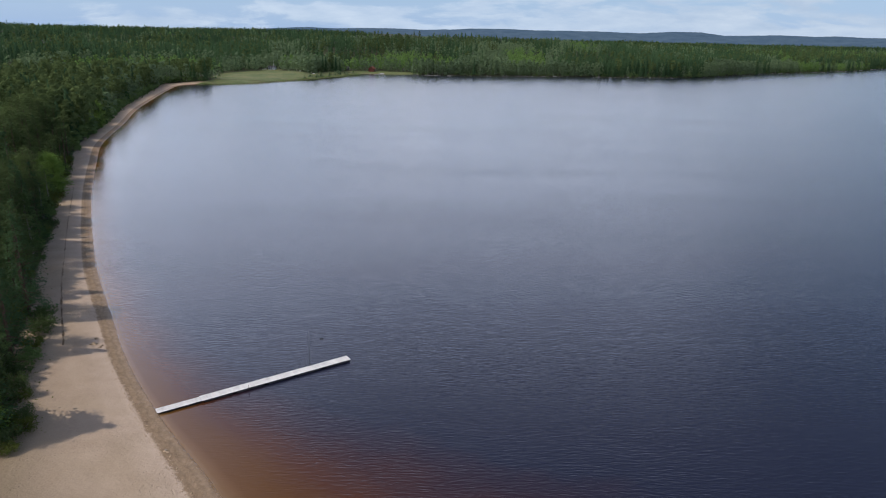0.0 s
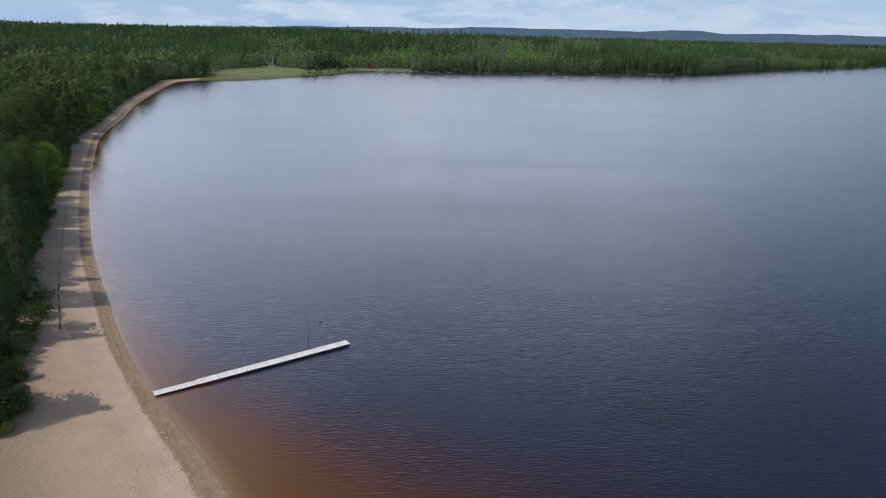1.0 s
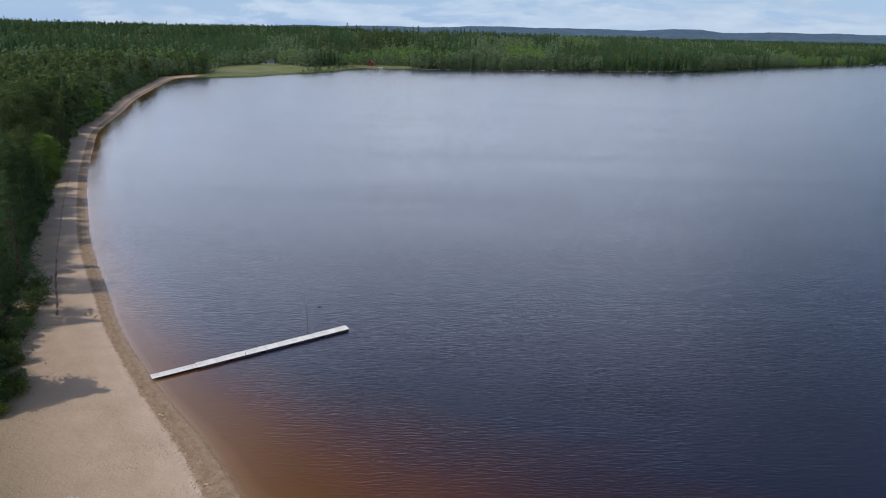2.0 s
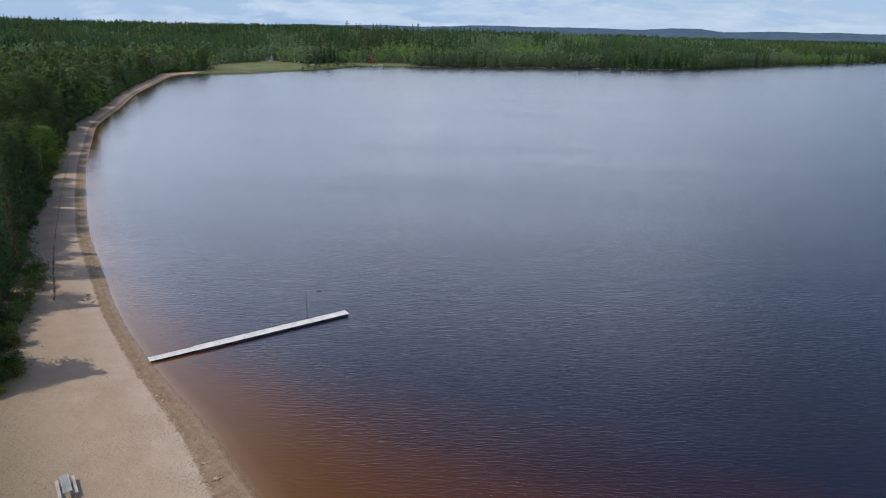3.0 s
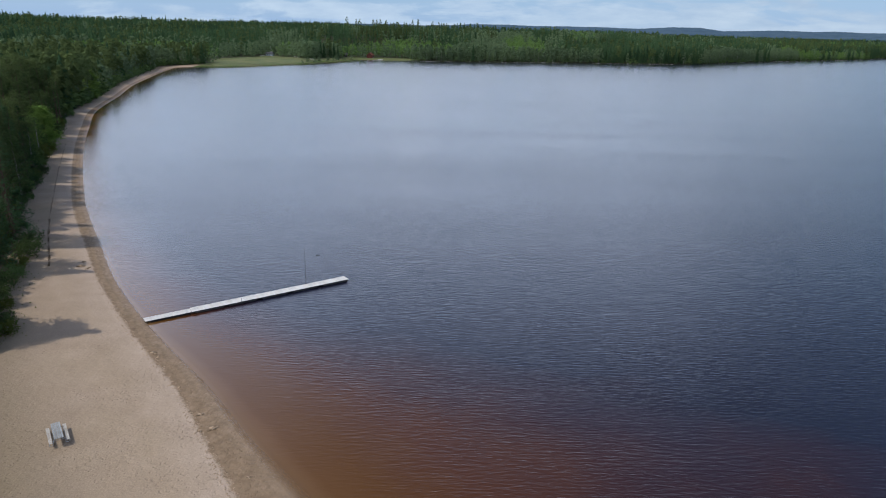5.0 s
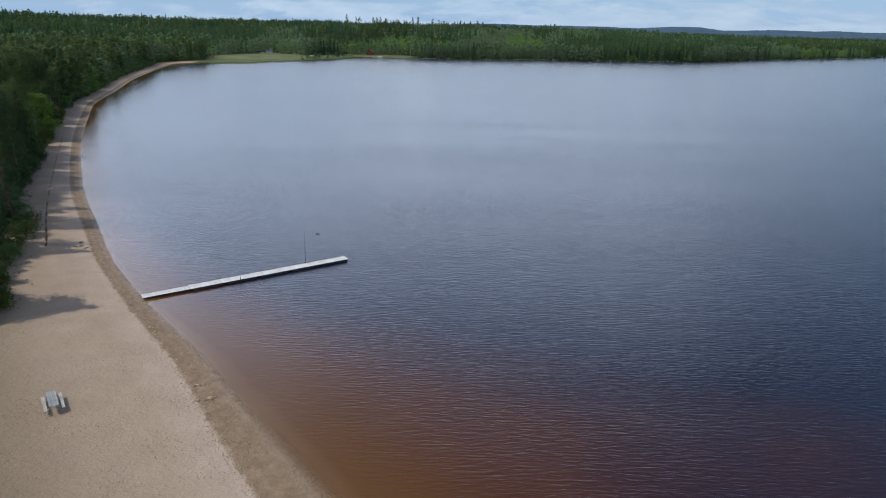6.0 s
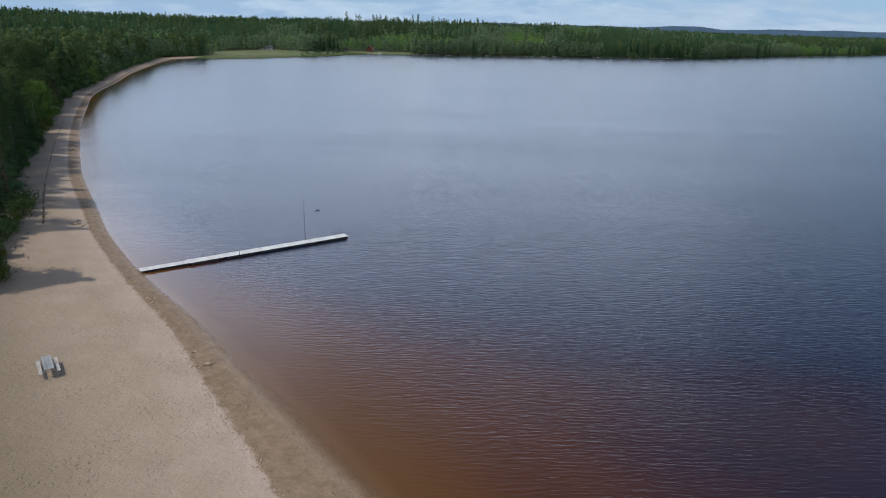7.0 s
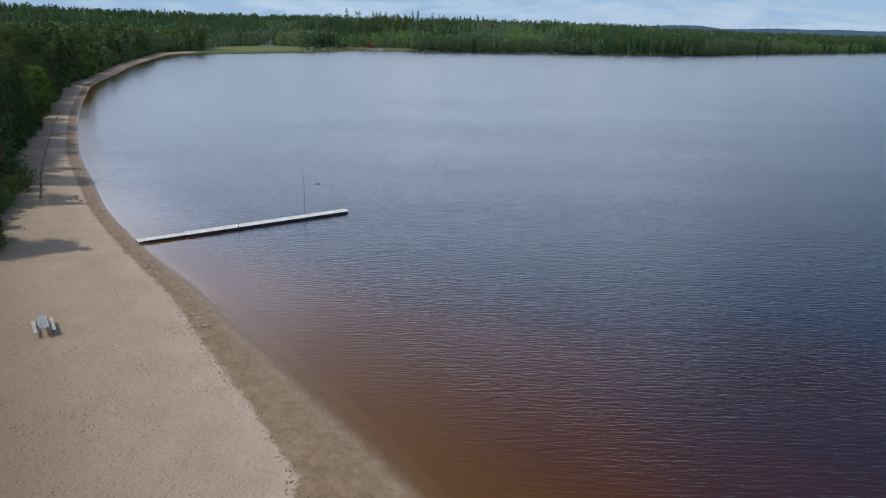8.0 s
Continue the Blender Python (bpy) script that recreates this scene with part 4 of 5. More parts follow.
def build_section(start, length, width, deck_z, gang=False):
    at = pose(DOCK_A.x, DOCK_A.y, 0, 0, 0, DOCK_TURN) @ Vector((start, 0, 0))
    e = root("gangway" if gang else "pontoon_section", at.x, at.y, 0, DOCK_TURN)
    rng = random.Random(int(start * 10))
    planks = round(length / 0.146)
    for k in range(planks):
        x = k * length / planks
        bm = bmesh.new()
        lift = rng.uniform(-0.004, 0.004)
        box(bm, x + 0.003, x + length / planks - 0.003, -width / 2, width / 2 + rng.uniform(-0.012, 0.012), deck_z - 0.032 + lift, deck_z + lift, 0.004)
        part("plank", bm, DECK_WOOD, e)
    # beams coloured black, standing in for the dark gap under the deck edge
    for s in (-1, 1):
        bm = bmesh.new()
        y = s * (width / 2 - 0.045)
        box(bm, 0.01, length - 0.01, y - 0.035, y + 0.035, deck_z - 0.12, deck_z - 0.036, 0.006)
        part("side_beam", bm, FLOAT_BLACK, e)
    if not gang:
        for s in (-1, 1):
            bm = bmesh.new()
            y = s * (width / 2 - 0.22)
            box(bm, 0.34, length - 0.34, y - 0.19, y + 0.17, 0.07, deck_z - 0.125, 0.015)
            part("float", bm, SIDE_WOOD, e, "stained grey float under the deck edge")
            # black keel draws the dark line along the waterline
            bm = bmesh.new()
            box(bm, 0.34, length - 0.34, y - 0.19, y + 0.16, -0.28, 0.067, 0.02)
            part("float_keel", bm, FLOAT_BLACK, e, "black underside of the float at the waterline")
        # solid black box added to keep the space under the deck dark
        bm = bmesh.new()
        box(bm, 0.02, length - 0.02, -width / 2 + 0.30, width / 2 - 0.30, -0.10, deck_z - 0.125, 0.01)
        part("under_frame", bm, FLOAT_BLACK, e)
    else:
        # the same black filling, for the dark under the gangway
        bm = bmesh.new()
        box(bm, 0.6, length - 0.1, -width / 2 + 0.03, width / 2 - 0.03, -0.12, deck_z - 0.125, 0.01)
        part("under_frame", bm, FLOAT_BLACK, e)
    return tagged(e, "grey plank gangway from the sand to the pontoons" if gang else "floating pontoon section with pale weathered deck planks", "jetty", "sections of the jetty")


build_section(0.0, GANG, 1.08, 0.27, True)
count = 5
step = (DOCK_LONG - GANG) / count
for i in range(count):
    build_section(GANG + 0.02 + i * step, step - 0.004, 1.27, 0.30)


def along(s, off):
    return pose(DOCK_A.x, DOCK_A.y, 0, 0, 0, DOCK_TURN) @ Vector((s, off, 0))


def build_pole(name, s, off, top, radius, label, mat, tip=1.0):
    p = along(s, off)
    e = root(name, p.x, p.y, -0.6)
    co, faces = [], []
    tube(co, faces, [(0, 0, 0), (0, 0, 0.5 * (top + 0.6)), (0, 0, top + 0.6)], [radius, radius * (1 + tip) / 2, radius * tip], 10)
    child("shaft", quads_mesh("shaft", np.array(co), np.array(faces), mat), e)
    bm = bmesh.new()
    bmesh.ops.create_uvsphere(bm, u_segments=10, v_segments=6, radius=radius * tip * 1.3, matrix=Matrix.Translation((0, 0, top + 0.6)))
    part("cap", bm, mat, e)
    bm = bmesh.new()
    bmesh.ops.create_cone(bm, cap_ends=True, segments=12, radius1=radius * 2.2, radius2=radius * 2.2, depth=0.12, matrix=Matrix.Translation((0, 0, 0.98)))
    part("collar", bm, DARK_STEEL, e)
    return tagged(e, label, "pole")


build_pole("flagpole", 19.1, 0.72, 5.5, 0.038, "thin dark tapering pole standing at the jetty", DARK_STEEL, 0.3)
for s, off, top in ((14.4, 0.72, 0.68), (10.5, -0.72, 0.75), (6.75, 0.72, 0.68), (18.4, 0.72, 0.60)):
    build_pole("mooring_post", s, off, top, 0.024, "short dark steel mooring post beside the jetty", DARK_STEEL)


def build_kite():
    """A dark cloth kite with two drooping wings, flying on a line from the top of the pole."""
    p = along(19.1, 0.72)
    e = root("scare_kite", p.x + 1.6, p.y + 0.2, 4.0, 14, 0.72)
    for side in (-1, 1):
        bm = bmesh.new()
        edge = [(0.0, 0.10, 0.05), (0.22, 0.16, 0.13), (0.44, 0.02, -0.26), (0.26, -0.05, -0.02), (0.0, -0.16, 0.03)]
        top = [bm.verts.new((side * a, b, c + 0.006)) for a, b, c in edge]
        low = [bm.verts.new((side * a, b, c - 0.006)) for a, b, c in edge]
        for k in range(1, 4):
            bm.faces.new((top[0], top[k], top[k + 1]))
            bm.faces.new((low[0], low[k + 1], low[k]))
        for k in range(5):
            bm.faces.new((top[k], low[k], low[(k + 1) % 5], top[(k + 1) % 5]))
        bmesh.ops.recalc_face_normals(bm, faces=bm.faces)
        part("wing", bm, KITE_CLOTH, e)
    bm = bmesh.new()
    rod(bm, (0, -0.30, 0.02), (0, 0.18, 0.05), 0.016)
    part("spine", bm, DARK_STEEL, e)
    bm = bmesh.new()
    box(bm, -0.07, 0.07, -0.42, -0.26, 0.012, 0.024, 0.003)
    part("tail", bm, KITE_CLOTH, e)
    bm = bmesh.new()
    top = e.matrix_basis.inverted() @ Vector((p.x, p.y, 5.5))
    rod(bm, (0, 0.18, 0.05), top, 0.003, 5)
    part("line", bm, DARK_STEEL, e, "thin dark line")
    return tagged(e, "dark cloth kite flying on a line from the jetty pole", "kite")


build_kite()

# ---- picnic table ----


def build_table():
    x, y = -29.25, 42.95
    e = root("picnic_table", x, y, ground_z(x, y), 35.5, 0.95)
    half = 1.28
    for i in range(5):
        bm = bmesh.new()
        x0 = -0.335 + i * 0.136
        box(bm, x0, x0 + 0.114, -half, half, 0.715, 0.757 + 0.003 * (i % 2), 0.006)
        part("table_plank", bm, TABLE_WOOD, e)
    for s in (-1, 1):
        for i in range(2):
            bm = bmesh.new()
            x0 = s * 0.60 - 0.125 + i * 0.128
            box(bm, x0, x0 + 0.118, -half, half, 0.41, 0.45, 0.006)
            part("bench_plank", bm, BENCH_WOOD, e)
    for yy in (-0.92, 0.92):
        frame_part = bmesh.new()
        rod(frame_part, (-0.72, yy, 0.395), (0.72, yy, 0.395), 0.022)
        rod(frame_part, (-0.36, yy, 0.70), (0.36, yy, 0.70), 0.022)
        part("cross_bar", frame_part, STEEL, e, "galvanised steel cross bars")
        for s in (-1, 1):
            bm = bmesh.new()
            rod(bm, (s * 0.30, yy, 0.70), (s * 0.48, yy, 0.0), 0.024)
            rod(bm, (s * 0.48, yy, 0.02), (s * 0.70, yy, 0.02), 0.022)
            rod(bm, (s * 0.70, yy, 0.02), (s * 0.70, yy, 0.40), 0.022)
            part("leg", bm, STEEL, e, "bent steel tube leg")
    return tagged(e, "weathered grey plank picnic table with two benches", "picnic table")


build_table()

# ---- shrubs under the wood ----


def model_shrub(height, clumps, per, size, seed, mat):
    rng = np.random.default_rng(seed)
    a, r = rng.uniform(0, 2 * math.pi, clumps), np.sqrt(rng.uniform(0, 1, clumps))
    z = height * (0.2 + 0.75 * rng.uniform(0, 1, clumps) * (1 - 0.6 * r))
    c = np.stack([r * np.cos(a) * height * 0.55, r * np.sin(a) * height * 0.55, z], 1)
    spots = (c[:, None] + rng.normal(size=(clumps, per, 3)) * height * 0.11).reshape(-1, 3)
    spots[:, 2] = np.maximum(spots[:, 2], 0.05)
    co, q = leaf_quads(spots, size, rng, 0.6)
    leaves = quads_mesh("leaves", co, q, mat)
    tone = leaves.attributes.new("tone", "FLOAT", "POINT")
    tone.data.foreach_set("value", np.zeros(len(co), np.float32))
    tco, tf = [], []
    for p in c[:14]:
        tube(tco, tf, [(0.05 * p[0], 0.05 * p[1], -0.1), tuple(p * (0.45, 0.45, 0.6)), tuple(p)], [0.018 * height, 0.012 * height, 0.004 * height], 5)
    return quads_mesh("stems", np.array(tco), np.array(tf), DEAD_WOOD), leaves


SHRUBS = [model_shrub(2.0, 34, 34, 0.19, 61, SHRUB_LEAF), model_shrub(2.0, 36, 34, 0.19, 62, BIRCH_LEAF), model_shrub(2.0, 30, 34, 0.19, 63, PINE_LEAF)]
bush = np.random.default_rng(5)


def plant_shrub(k, x, y, height):
    e = root("shrub", x, y, ground_z(x, y) - 0.03, bush.uniform(0, 360), height / 2.0)
    child("stems", SHRUBS[k][0], e)
    child("leaves", SHRUBS[k][1], e)
    return tagged(e, ("yellow-green leafy shrub at the forest edge", "fresh green leafy shrub at the forest edge", "dark green low shrub at the forest edge")[k], "shrub", "shrubs of the forest edge")


for x, y, h, k in ((-45.4, 57.2, 1.1, 0), (-43.4, 56.4, 1.5, 0), (-44.3, 60.3, 1.9, 0), (-44.4, 57.9, 2.3, 2), (-45.6, 55.2, 2.0, 2), (-45.4, 62.4, 2.0, 2), (-46.6, 60.6, 2.2, 0), (-48.2, 62.6, 1.8, 2), (-46.6, 58.6, 1.6, 2), (-49.6, 65.2, 2.4, 2), (-50.4, 68.4, 2.4, 2), (-51.6, 72.0, 2.2, 2), (-53.2, 75.8, 2.2, 1),
                   (-55.0, 79.6, 2.2, 0), (-47.5, 55.8, 2.0, 2), (-49.5, 54.0, 2.2, 2), (-51.5, 61.0, 3.2, 2), (-52.5, 66.0, 3.4, 2), (-54.0, 71.0, 3.2, 2), (-48.6, 67.0, 1.4, 0), (-56.6, 84.4, 3.0, 2), (-58.4, 88.6, 2.8, 2)):
    plant_shrub(k, x, y, h)
sx, sy = jittered(-170, -52, 82, 235, 3.0, bush)
sd = inland(sx, sy) - beach_width(sx, sy)
for x, y, d in zip(sx, sy, sd):
    if -0.6 < d < 5 and bush.uniform() < 0.8:
        plant_shrub(int(bush.choice([0, 1, 2, 2])), x, y, bush.uniform(1.4, 3.4) * (0.8 if d < 0.6 else 1.1))

# ---- small things on the beach ----


def scatter(name, spots, sizes, mat, label, category, flat=0.45, seed=3):
    """Many small clods, chips or tufts in one sheet: a rough lump at each place."""
    rng = np.random.default_rng(seed)
    base = np.array([(1, 0, 0), (0, 1, 0), (-1, 0, 0), (0, -1, 0), (0, 0, 1), (0, 0, -0.4)], float)
    tri = np.array([(0, 1, 4), (1, 2, 4), (2, 3, 4), (3, 0, 4), (1, 0, 5), (2, 1, 5), (3, 2, 5), (0, 3, 5)])
    n = len(spots)
    co = base[None] * (1 + 0.35 * rng.normal(size=(n, 6, 3)) * 0.6) * sizes[:, None, None]
    co[..., 2] *= flat
    a = rng.uniform(0, 6.28, n)
    x = co[..., 0] * np.cos(a)[:, None] - co[..., 1] * np.sin(a)[:, None]
    y = co[..., 0] * np.sin(a)[:, None] + co[..., 1] * np.cos(a)[:, None]
    co = np.stack([x, y, co[..., 2]], -1) + spots[:, None]
    q = (tri[None] + (np.arange(n) * 6)[:, None, None]).reshape(-1, 3)
    return tagged(new(name, quads_mesh(name, co.reshape(-1, 3), q, mat)), label, category, kind="stuff")


def on_ground(x, y):
    d = inland(x, y)
    return np.stack([x, y, land_height(d, x, y) + dune(d, x, y)], 1)


litter = np.random.default_rng(9)


def strand_spots(n, low, high, y0, y1, rng):
    """Places strewn along the beach, between two distances from the edge of the wet sand."""
    x, y = rng.uniform(-110, 5, n * 14), rng.uniform(y0, y1, n * 14)
    s = inland(x, y) - strand_width(y)
    ok = (s > low) & (s < high)
    return on_ground(x[ok][:n], y[ok][:n])


p = strand_spots(2600, -0.9, 0.4, 24, 110, litter)
scatter("strand_litter", p, litter.uniform(0.02, 0.065, len(p)), WRACK, "dark crumbs of reed and bark on the wet sand edge", "beach litter", 0.4, 4)
p = strand_spots(8000, -0.25, 0.55, 24, 80, litter)
scatter("sand_crumbs", p, litter.uniform(0.03, 0.11, len(p)), SAND_CLOD, "pale crumbled sand along the wet edge", "sand", 0.25, 14)
p = strand_spots(500, -2.6, -0.6, 24, 110, litter)
scatter("wet_sand_crumbs", p, litter.uniform(0.015, 0.05, len(p)), WRACK, "small dark crumbs strewn over wet sand", "beach litter", 0.5, 5)
p = strand_spots(110, 1.0, 26, 24, 80, litter)
scatter("sand_clods", p, litter.uniform(0.02, 0.06, len(p)), SAND_CLOD, "small clods of sand on the dry beach", "beach litter", 0.6, 6)

# a dark line of needles and litter along the upper beach
RUT = np.array([(-51.6, 80.6), (-53.8, 84.6), (-56.9, 89.8), (-60.4, 96.0), (-64.6, 103.5), (-74.5, 122.5), (-86.0, 144.8), (-99.7, 172.4)])
u = np.sort(litter.uniform(0, 1, 3400)) * (len(RUT) - 1)
i = np.minimum(u.astype(int), len(RUT) - 2)
line = RUT[i] + (RUT[i + 1] - RUT[i]) * (u - i)[:, None] + litter.normal(size=(len(u), 2)) * 0.08
keep = litter.uniform(size=len(u)) < 0.35 + 0.65 * (np.sin(u * 9) > -0.3)
p = on_ground(line[keep, 0], line[keep, 1])
scatter("needle_line", p, litter.uniform(0.025, 0.065, len(p)), NEEDLES, "dark line of needles and reed litter on the upper beach", "beach litter", 0.35, 7)


def wrack_heap(x, y, size, seed):
    """A small heap of trodden clods with washed-up stalks lying over it."""
    rng = np.random.default_rng(seed)
    e = root("wrack_heap", x, y, ground_z(x, y), float(rng.uniform(0, 360)), size)
    for k in range(9):
        bm = bmesh.new()
        r = float(rng.uniform(0.10, 0.27)) * (1.0 if k else 1.3)
        bmesh.ops.create_icosphere(bm, subdivisions=2, radius=r)
        a, far = rng.uniform(0, 6.28), 0.62 * math.sqrt(k / 9)
        for v in bm.verts:
            w = 1 + 0.5 * noise.noise(v.co * (1.6 / r) + Vector((seed, k, 0))) + 0.25 * noise.noise(v.co * (4 / r))
            v.co = Vector((v.co.x * w * 1.25 + far * 1.3 * math.cos(a), v.co.y * w + far * 0.7 * math.sin(a), max(v.co.z * w * 0.55, -0.05) + 0.2 * r))
        part("clod", bm, WRACK if k % 3 else SAND_CLOD, e)
    for _ in range(4):
        co, f = [], []
        a, l = rng.uniform(-0.5, 0.5), rng.uniform(0.4, 1.0)
        cx, cy = rng.uniform(-0.5, 0.5), rng.uniform(-0.35, 0.35)
        tube(co, f, [(cx - l / 2 * math.cos(a), cy - l / 2 * math.sin(a), 0.04), (cx, cy, rng.uniform(0.15, 0.26)), (cx + l / 2 * math.cos(a), cy + l / 2 * math.sin(a), 0.05)], [0.018, 0.02, 0.012], 5)
        child("stalk", quads_mesh("stalk", np.array(co), np.array(f), DEAD_WOOD), e)
    return tagged(e, "small heap of sand clods and washed-up reeds", "wrack", "wrack heaps along the beach")


for n, (x, y, size) in enumerate(((-47.9, 81.6, 0.95), (-46.6, 80.9, 0.7), (-48.4, 83.3, 0.6), (-28.5, 57.9, 0.75), (-27.6, 57.2, 0.4), (-19.9, 47.2, 0.55), (-18.3, 45.3, 0.7), (-19.2, 44.9, 0.45), (-21.0, 47.6, 0.3),
                                  (-13.7, 39.4, 0.35), (-35.2, 66.8, 0.35), (-26.2, 55.2, 0.35), (-23.4, 51.6, 0.3))):
    wrack_heap(x, y, size * 0.82, n + 1)

# grass at the foot of the wood
g = np.random.default_rng(21)
x, y = g.uniform(-56, -40, 9000), g.uniform(50, 84, 9000)
dd = inland(x, y) - beach_width(x, y)
ok = (dd > -1.6 + 1.3 * g.normal(size=len(x)) * 0.6) & (dd < 3)
p = on_ground(x[ok], y[ok])
co, q = leaf_quads(p + g.uniform(0, 0.25, (len(p), 1)) * (0, 0, 1), 0.20, g, 0.1)
me = quads_mesh("beach_grass", co, q, GRASS_LEAF)
me.attributes.new("tone", "FLOAT", "POINT")
tagged(new("beach_grass", me), "tufts of dry green grass where sand meets wood", "grass", kind="stuff")

# ---- far shore ----


def build_cottage(x, y, turn, wide, deep, wall_h, roof_h, wall_mat, roof_mat, label):
    e = root("cottage", x, y, ground_z(x, y), turn)
    bm = bmesh.new()
    box(bm, -wide / 2, wide / 2, -deep / 2, deep / 2, -0.4, wall_h, 0.02)
    part("wall", bm, wall_mat, e)
    bm = bmesh.new()
    o, tck = 0.45, 0.16
    prof = [(-deep / 2 - o, wall_h - 0.15), (0, wall_h + roof_h), (deep / 2 + o, wall_h - 0.15), (deep / 2 + o, wall_h - 0.15 + tck), (0, wall_h + roof_h + tck), (-deep / 2 - o, wall_h - 0.15 + tck)]
    ends = [[bm.verts.new((sx * (wide / 2 + o), py, pz)) for py, pz in prof] for sx in (-1, 1)]
    for k in range(6):
        bm.faces.new((ends[0][k], ends[0][(k + 1) % 6], ends[1][(k + 1) % 6], ends[1][k]))
    for side in ends:
        bm.faces.new((side[0], side[1], side[4], side[5]))
        bm.faces.new((side[1], side[2], side[3], side[4]))
    bmesh.ops.recalc_face_normals(bm, faces=bm.faces)
    part("roof", bm, roof_mat, e)
    bm = bmesh.new()
    for sx in (-1, 1):
        vs = [bm.verts.new((sx * (wide / 2 - 0.02), py, pz)) for py, pz in ((-deep / 2, wall_h), (deep / 2, wall_h), (0, wall_h + roof_h - 0.1))]
        vs2 = [bm.verts.new((sx * (wide / 2 - 0.12), v.co.y, v.co.z)) for v in vs]
        bm.faces.new(vs), bm.faces.new(vs2[::-1])
    part("gable", bm, wall_mat, e)
    bm = bmesh.new()
    box(bm, wide * 0.18, wide * 0.18 + 0.6, -0.3, 0.3, wall_h + roof_h * 0.5, wall_h + roof_h + 0.9, 0.02)
    part("chimney", bm, STONE, e)
    for wx in (-0.28, 0.02, 0.32):
        door = wx == 0.02
        w, z0, z1 = (0.9, 0.05, 2.05) if door else (1.1, 0.95, 2.05)
        bm = bmesh.new()
        cx = wx * wide
        box(bm, cx - w / 2 - 0.1, cx + w / 2 + 0.1, -deep / 2 - 0.05, -deep / 2 + 0.02, z0 - 0.1, z1 + 0.1, 0.01)
        f = part("door" if door else "window", bm, WHITE_PAINT, e, "white painted frame")
        bm = bmesh.new()
        box(bm, cx - w / 2, cx + w / 2, -deep / 2 - 0.06, -deep / 2 - 0.02, z0, z1)
        part("door_leaf" if door else "pane", bm, DARK_ROOF if door else GLASS, f)
    return tagged(e, label, "cottage")


build_cottage(-78.0, 712.0, 78, 6.6, 5.6, 2.7, 2.4, RED_PAINT, RED_TILE, "small red wooden cottage with an orange tiled roof")
build_cottage(-183.0, 714.0, -8, 7.0, 4.4, 2.5, 1.3, GREY_PAINT, DARK_ROOF, "pale grey cabin at the edge of the field")
build_cottage(-106.0, 722.0, 10, 5.0, 4.0, 2.2, 1.4, FRAME_WOOD, DARK_ROOF, "dark wooden boathouse among shore trees")


def build_flagpole(x, y, top):
    """A white flagpole by the cabin, with a stone foot and a ball at its top."""
    e = root("white_flagpole", x, y, ground_z(x, y))
    co, faces = [], []
    tube(co, faces, [(0, 0, -0.2), (0, 0, top / 2), (0, 0, top)], [0.11, 0.09, 0.06], 8)
    child("shaft", quads_mesh("shaft", np.array(co), np.array(faces), WHITE_PAINT), e)
    bm = bmesh.new()
    bmesh.ops.create_uvsphere(bm, u_segments=10, v_segments=6, radius=0.13, matrix=Matrix.Translation((0, 0, top + 0.06)))
    part("ball", bm, WHITE_PAINT, e)
    bm = bmesh.new()
    box(bm, -0.3, 0.3, -0.3, 0.3, -0.2, 0.25, 0.03)
    part("foot", bm, STONE, e)
    return tagged(e, "white painted flagpole beside the grey cabin", "flagpole")


build_flagpole(-181.0, 711.0, 9.5)


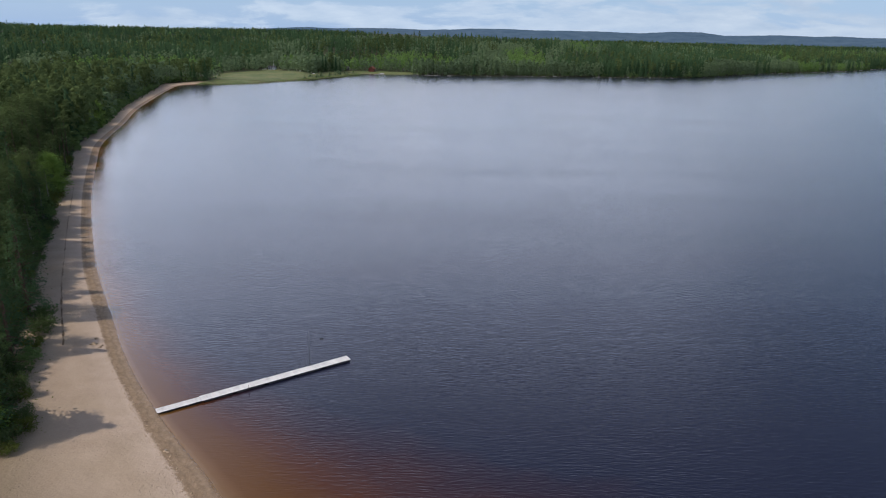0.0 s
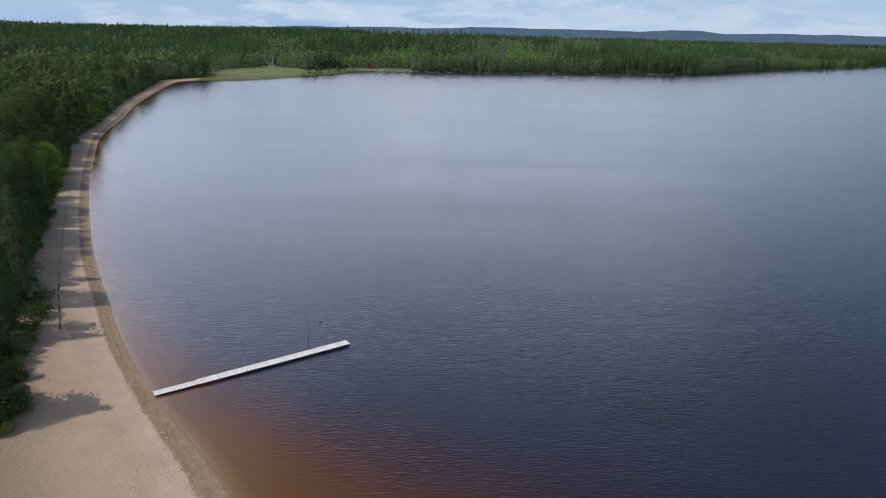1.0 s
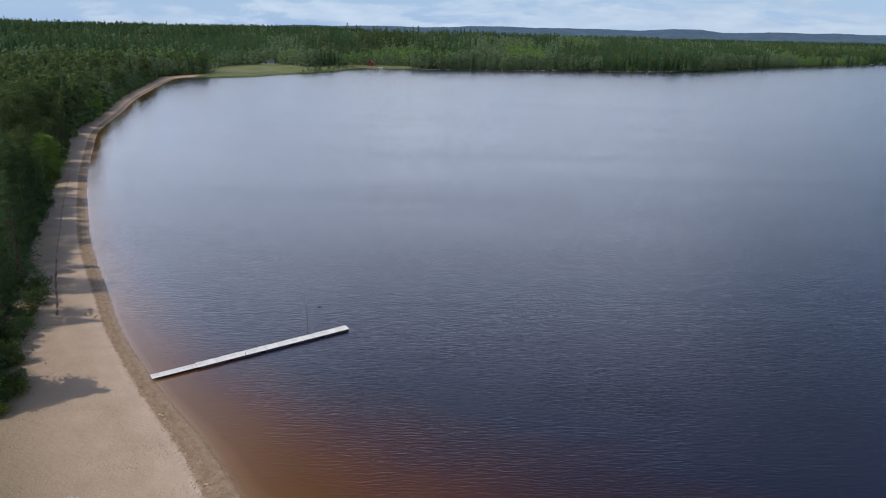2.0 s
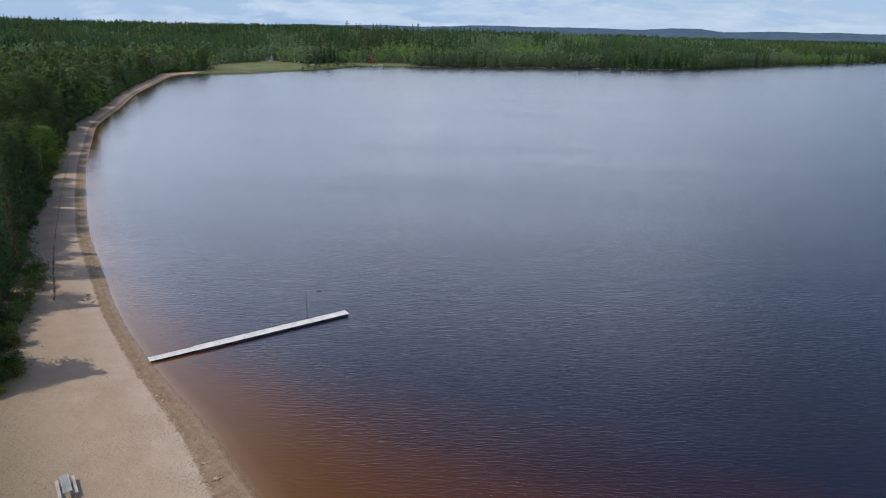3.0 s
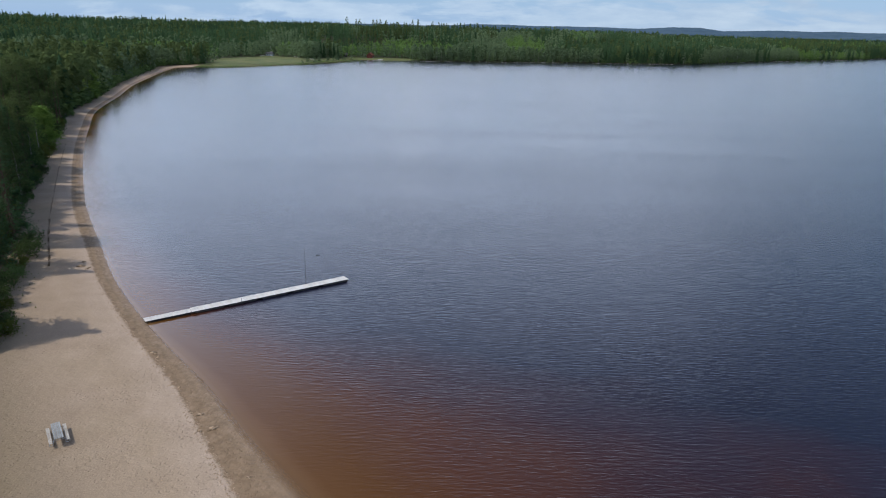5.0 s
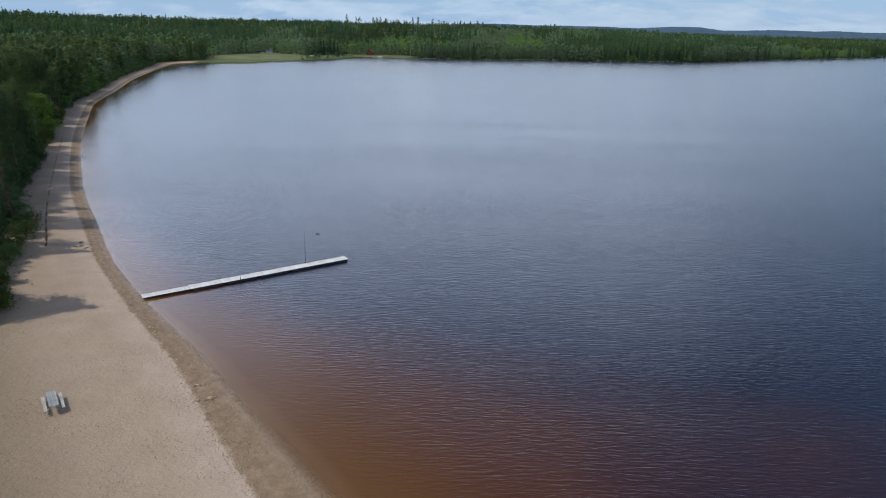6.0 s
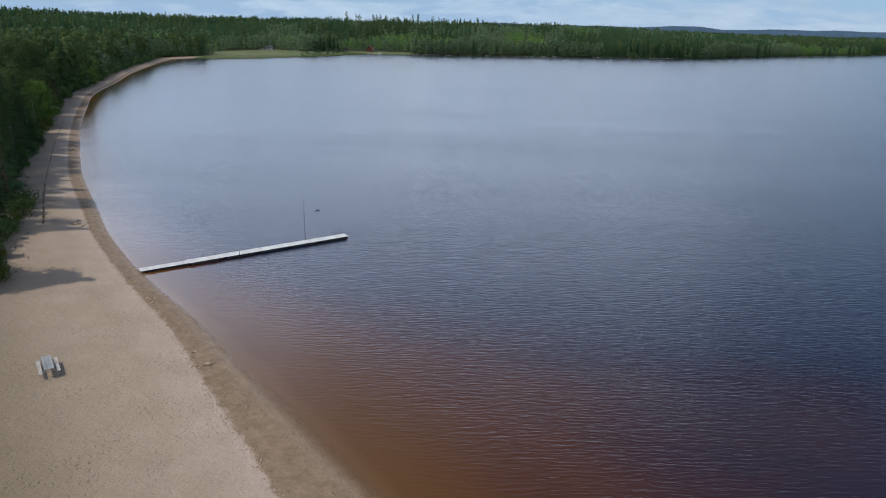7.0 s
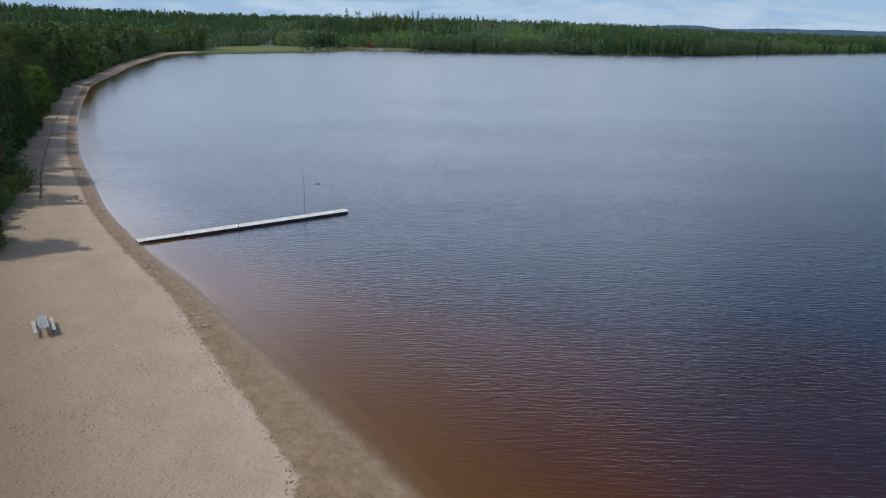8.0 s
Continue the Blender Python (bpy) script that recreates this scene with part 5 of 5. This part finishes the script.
def build_boat(x, y, turn, length, label, mat):
    """An open rowing boat drawn up on land."""
    e = root("rowing_boat", x, y, ground_z(x, y) + 0.02, turn)
    bm = bmesh.new()
    rings = []
    for k in range(9):
        s = k / 8
        w = 0.72 * math.sin(math.pi * min(0.97, 0.30 + 0.70 * s)) ** 0.7 + 0.02
        px, h = (s - 0.5) * length, 0.45 + 0.25 * (s - 0.4) ** 2
        rings.append([bm.verts.new((px, w * a, h * b)) for a, b in ((-1, 1), (-0.85, 0.35), (-0.35, 0.02), (0, 0), (0.35, 0.02), (0.85, 0.35), (1, 1), (0.9, 1.0), (0.76, 0.4), (0.3, 0.1), (-0.3, 0.1), (-0.76, 0.4), (-0.9, 1.0))])
    for a, b in zip(rings, rings[1:]):
        for k in range(13):
            bm.faces.new((a[k], a[(k + 1) % 13], b[(k + 1) % 13], b[k]))
    bmesh.ops.recalc_face_normals(bm, faces=bm.faces)
    part("hull", bm, mat, e)
    for s in (-0.22, 0.12):
        bm = bmesh.new()
        box(bm, s * length - 0.12, s * length + 0.12, -0.55, 0.55, 0.30, 0.33, 0.004)
        part("thwart", bm, RAIL_WOOD, e)
    return tagged(e, label, "boat", "boats drawn up on the far shore")


for x, y, turn in ((-66.0, 692.5, 20), (-148.0, 690.0, 75), (-141.0, 695.0, 60), (-155.0, 702.0, 110), (-128.0, 655.0, 40), (-191.0, 712.0, 15)):
    build_boat(x, y, turn, 4.6, "white rowing boat drawn up on the grass", WHITE_PAINT)

# boulders along the far waterline
r = np.random.default_rng(33)
lx, ly = r.uniform(-110, 720, 9000), r.uniform(600, 1120, 9000)
ld = inland(lx, ly)
ok = (np.abs(ld - 0.4) < 0.9)
p = on_ground(lx[ok], ly[ok])
scatter("shore_boulders", p, r.uniform(0.25, 0.9, len(p)), STONE, "grey boulders along the far waterline", "rocks", 0.6, 8)
along_far = [(a, b) for a, b in zip(LINE, LINE[1:]) if a[0] > -80 and a[1] > 640 and a[0] < 760]
spots = []
for a, b in along_far:
    for _ in range(5):
        f = r.uniform()
        q = (a[0] + (b[0] - a[0]) * f, a[1] + (b[1] - a[1]) * f)
        if noise.noise(Vector((q[0] * 0.035, q[1] * 0.02, 5.5))) > -0.05:
            spots.append((q[0] + r.normal() * 0.5, q[1] + r.normal() * 0.5 + 0.3))
spots = np.array(spots)
p = on_ground(spots[:, 0], spots[:, 1])
p[:, 2] = np.maximum(p[:, 2], -0.1)
scatter("bleached_stones", p, r.uniform(0.3, 1.1, len(p)), PALE_STONE, "bleached pale stones lining the far waterline", "rocks", 0.5, 9)
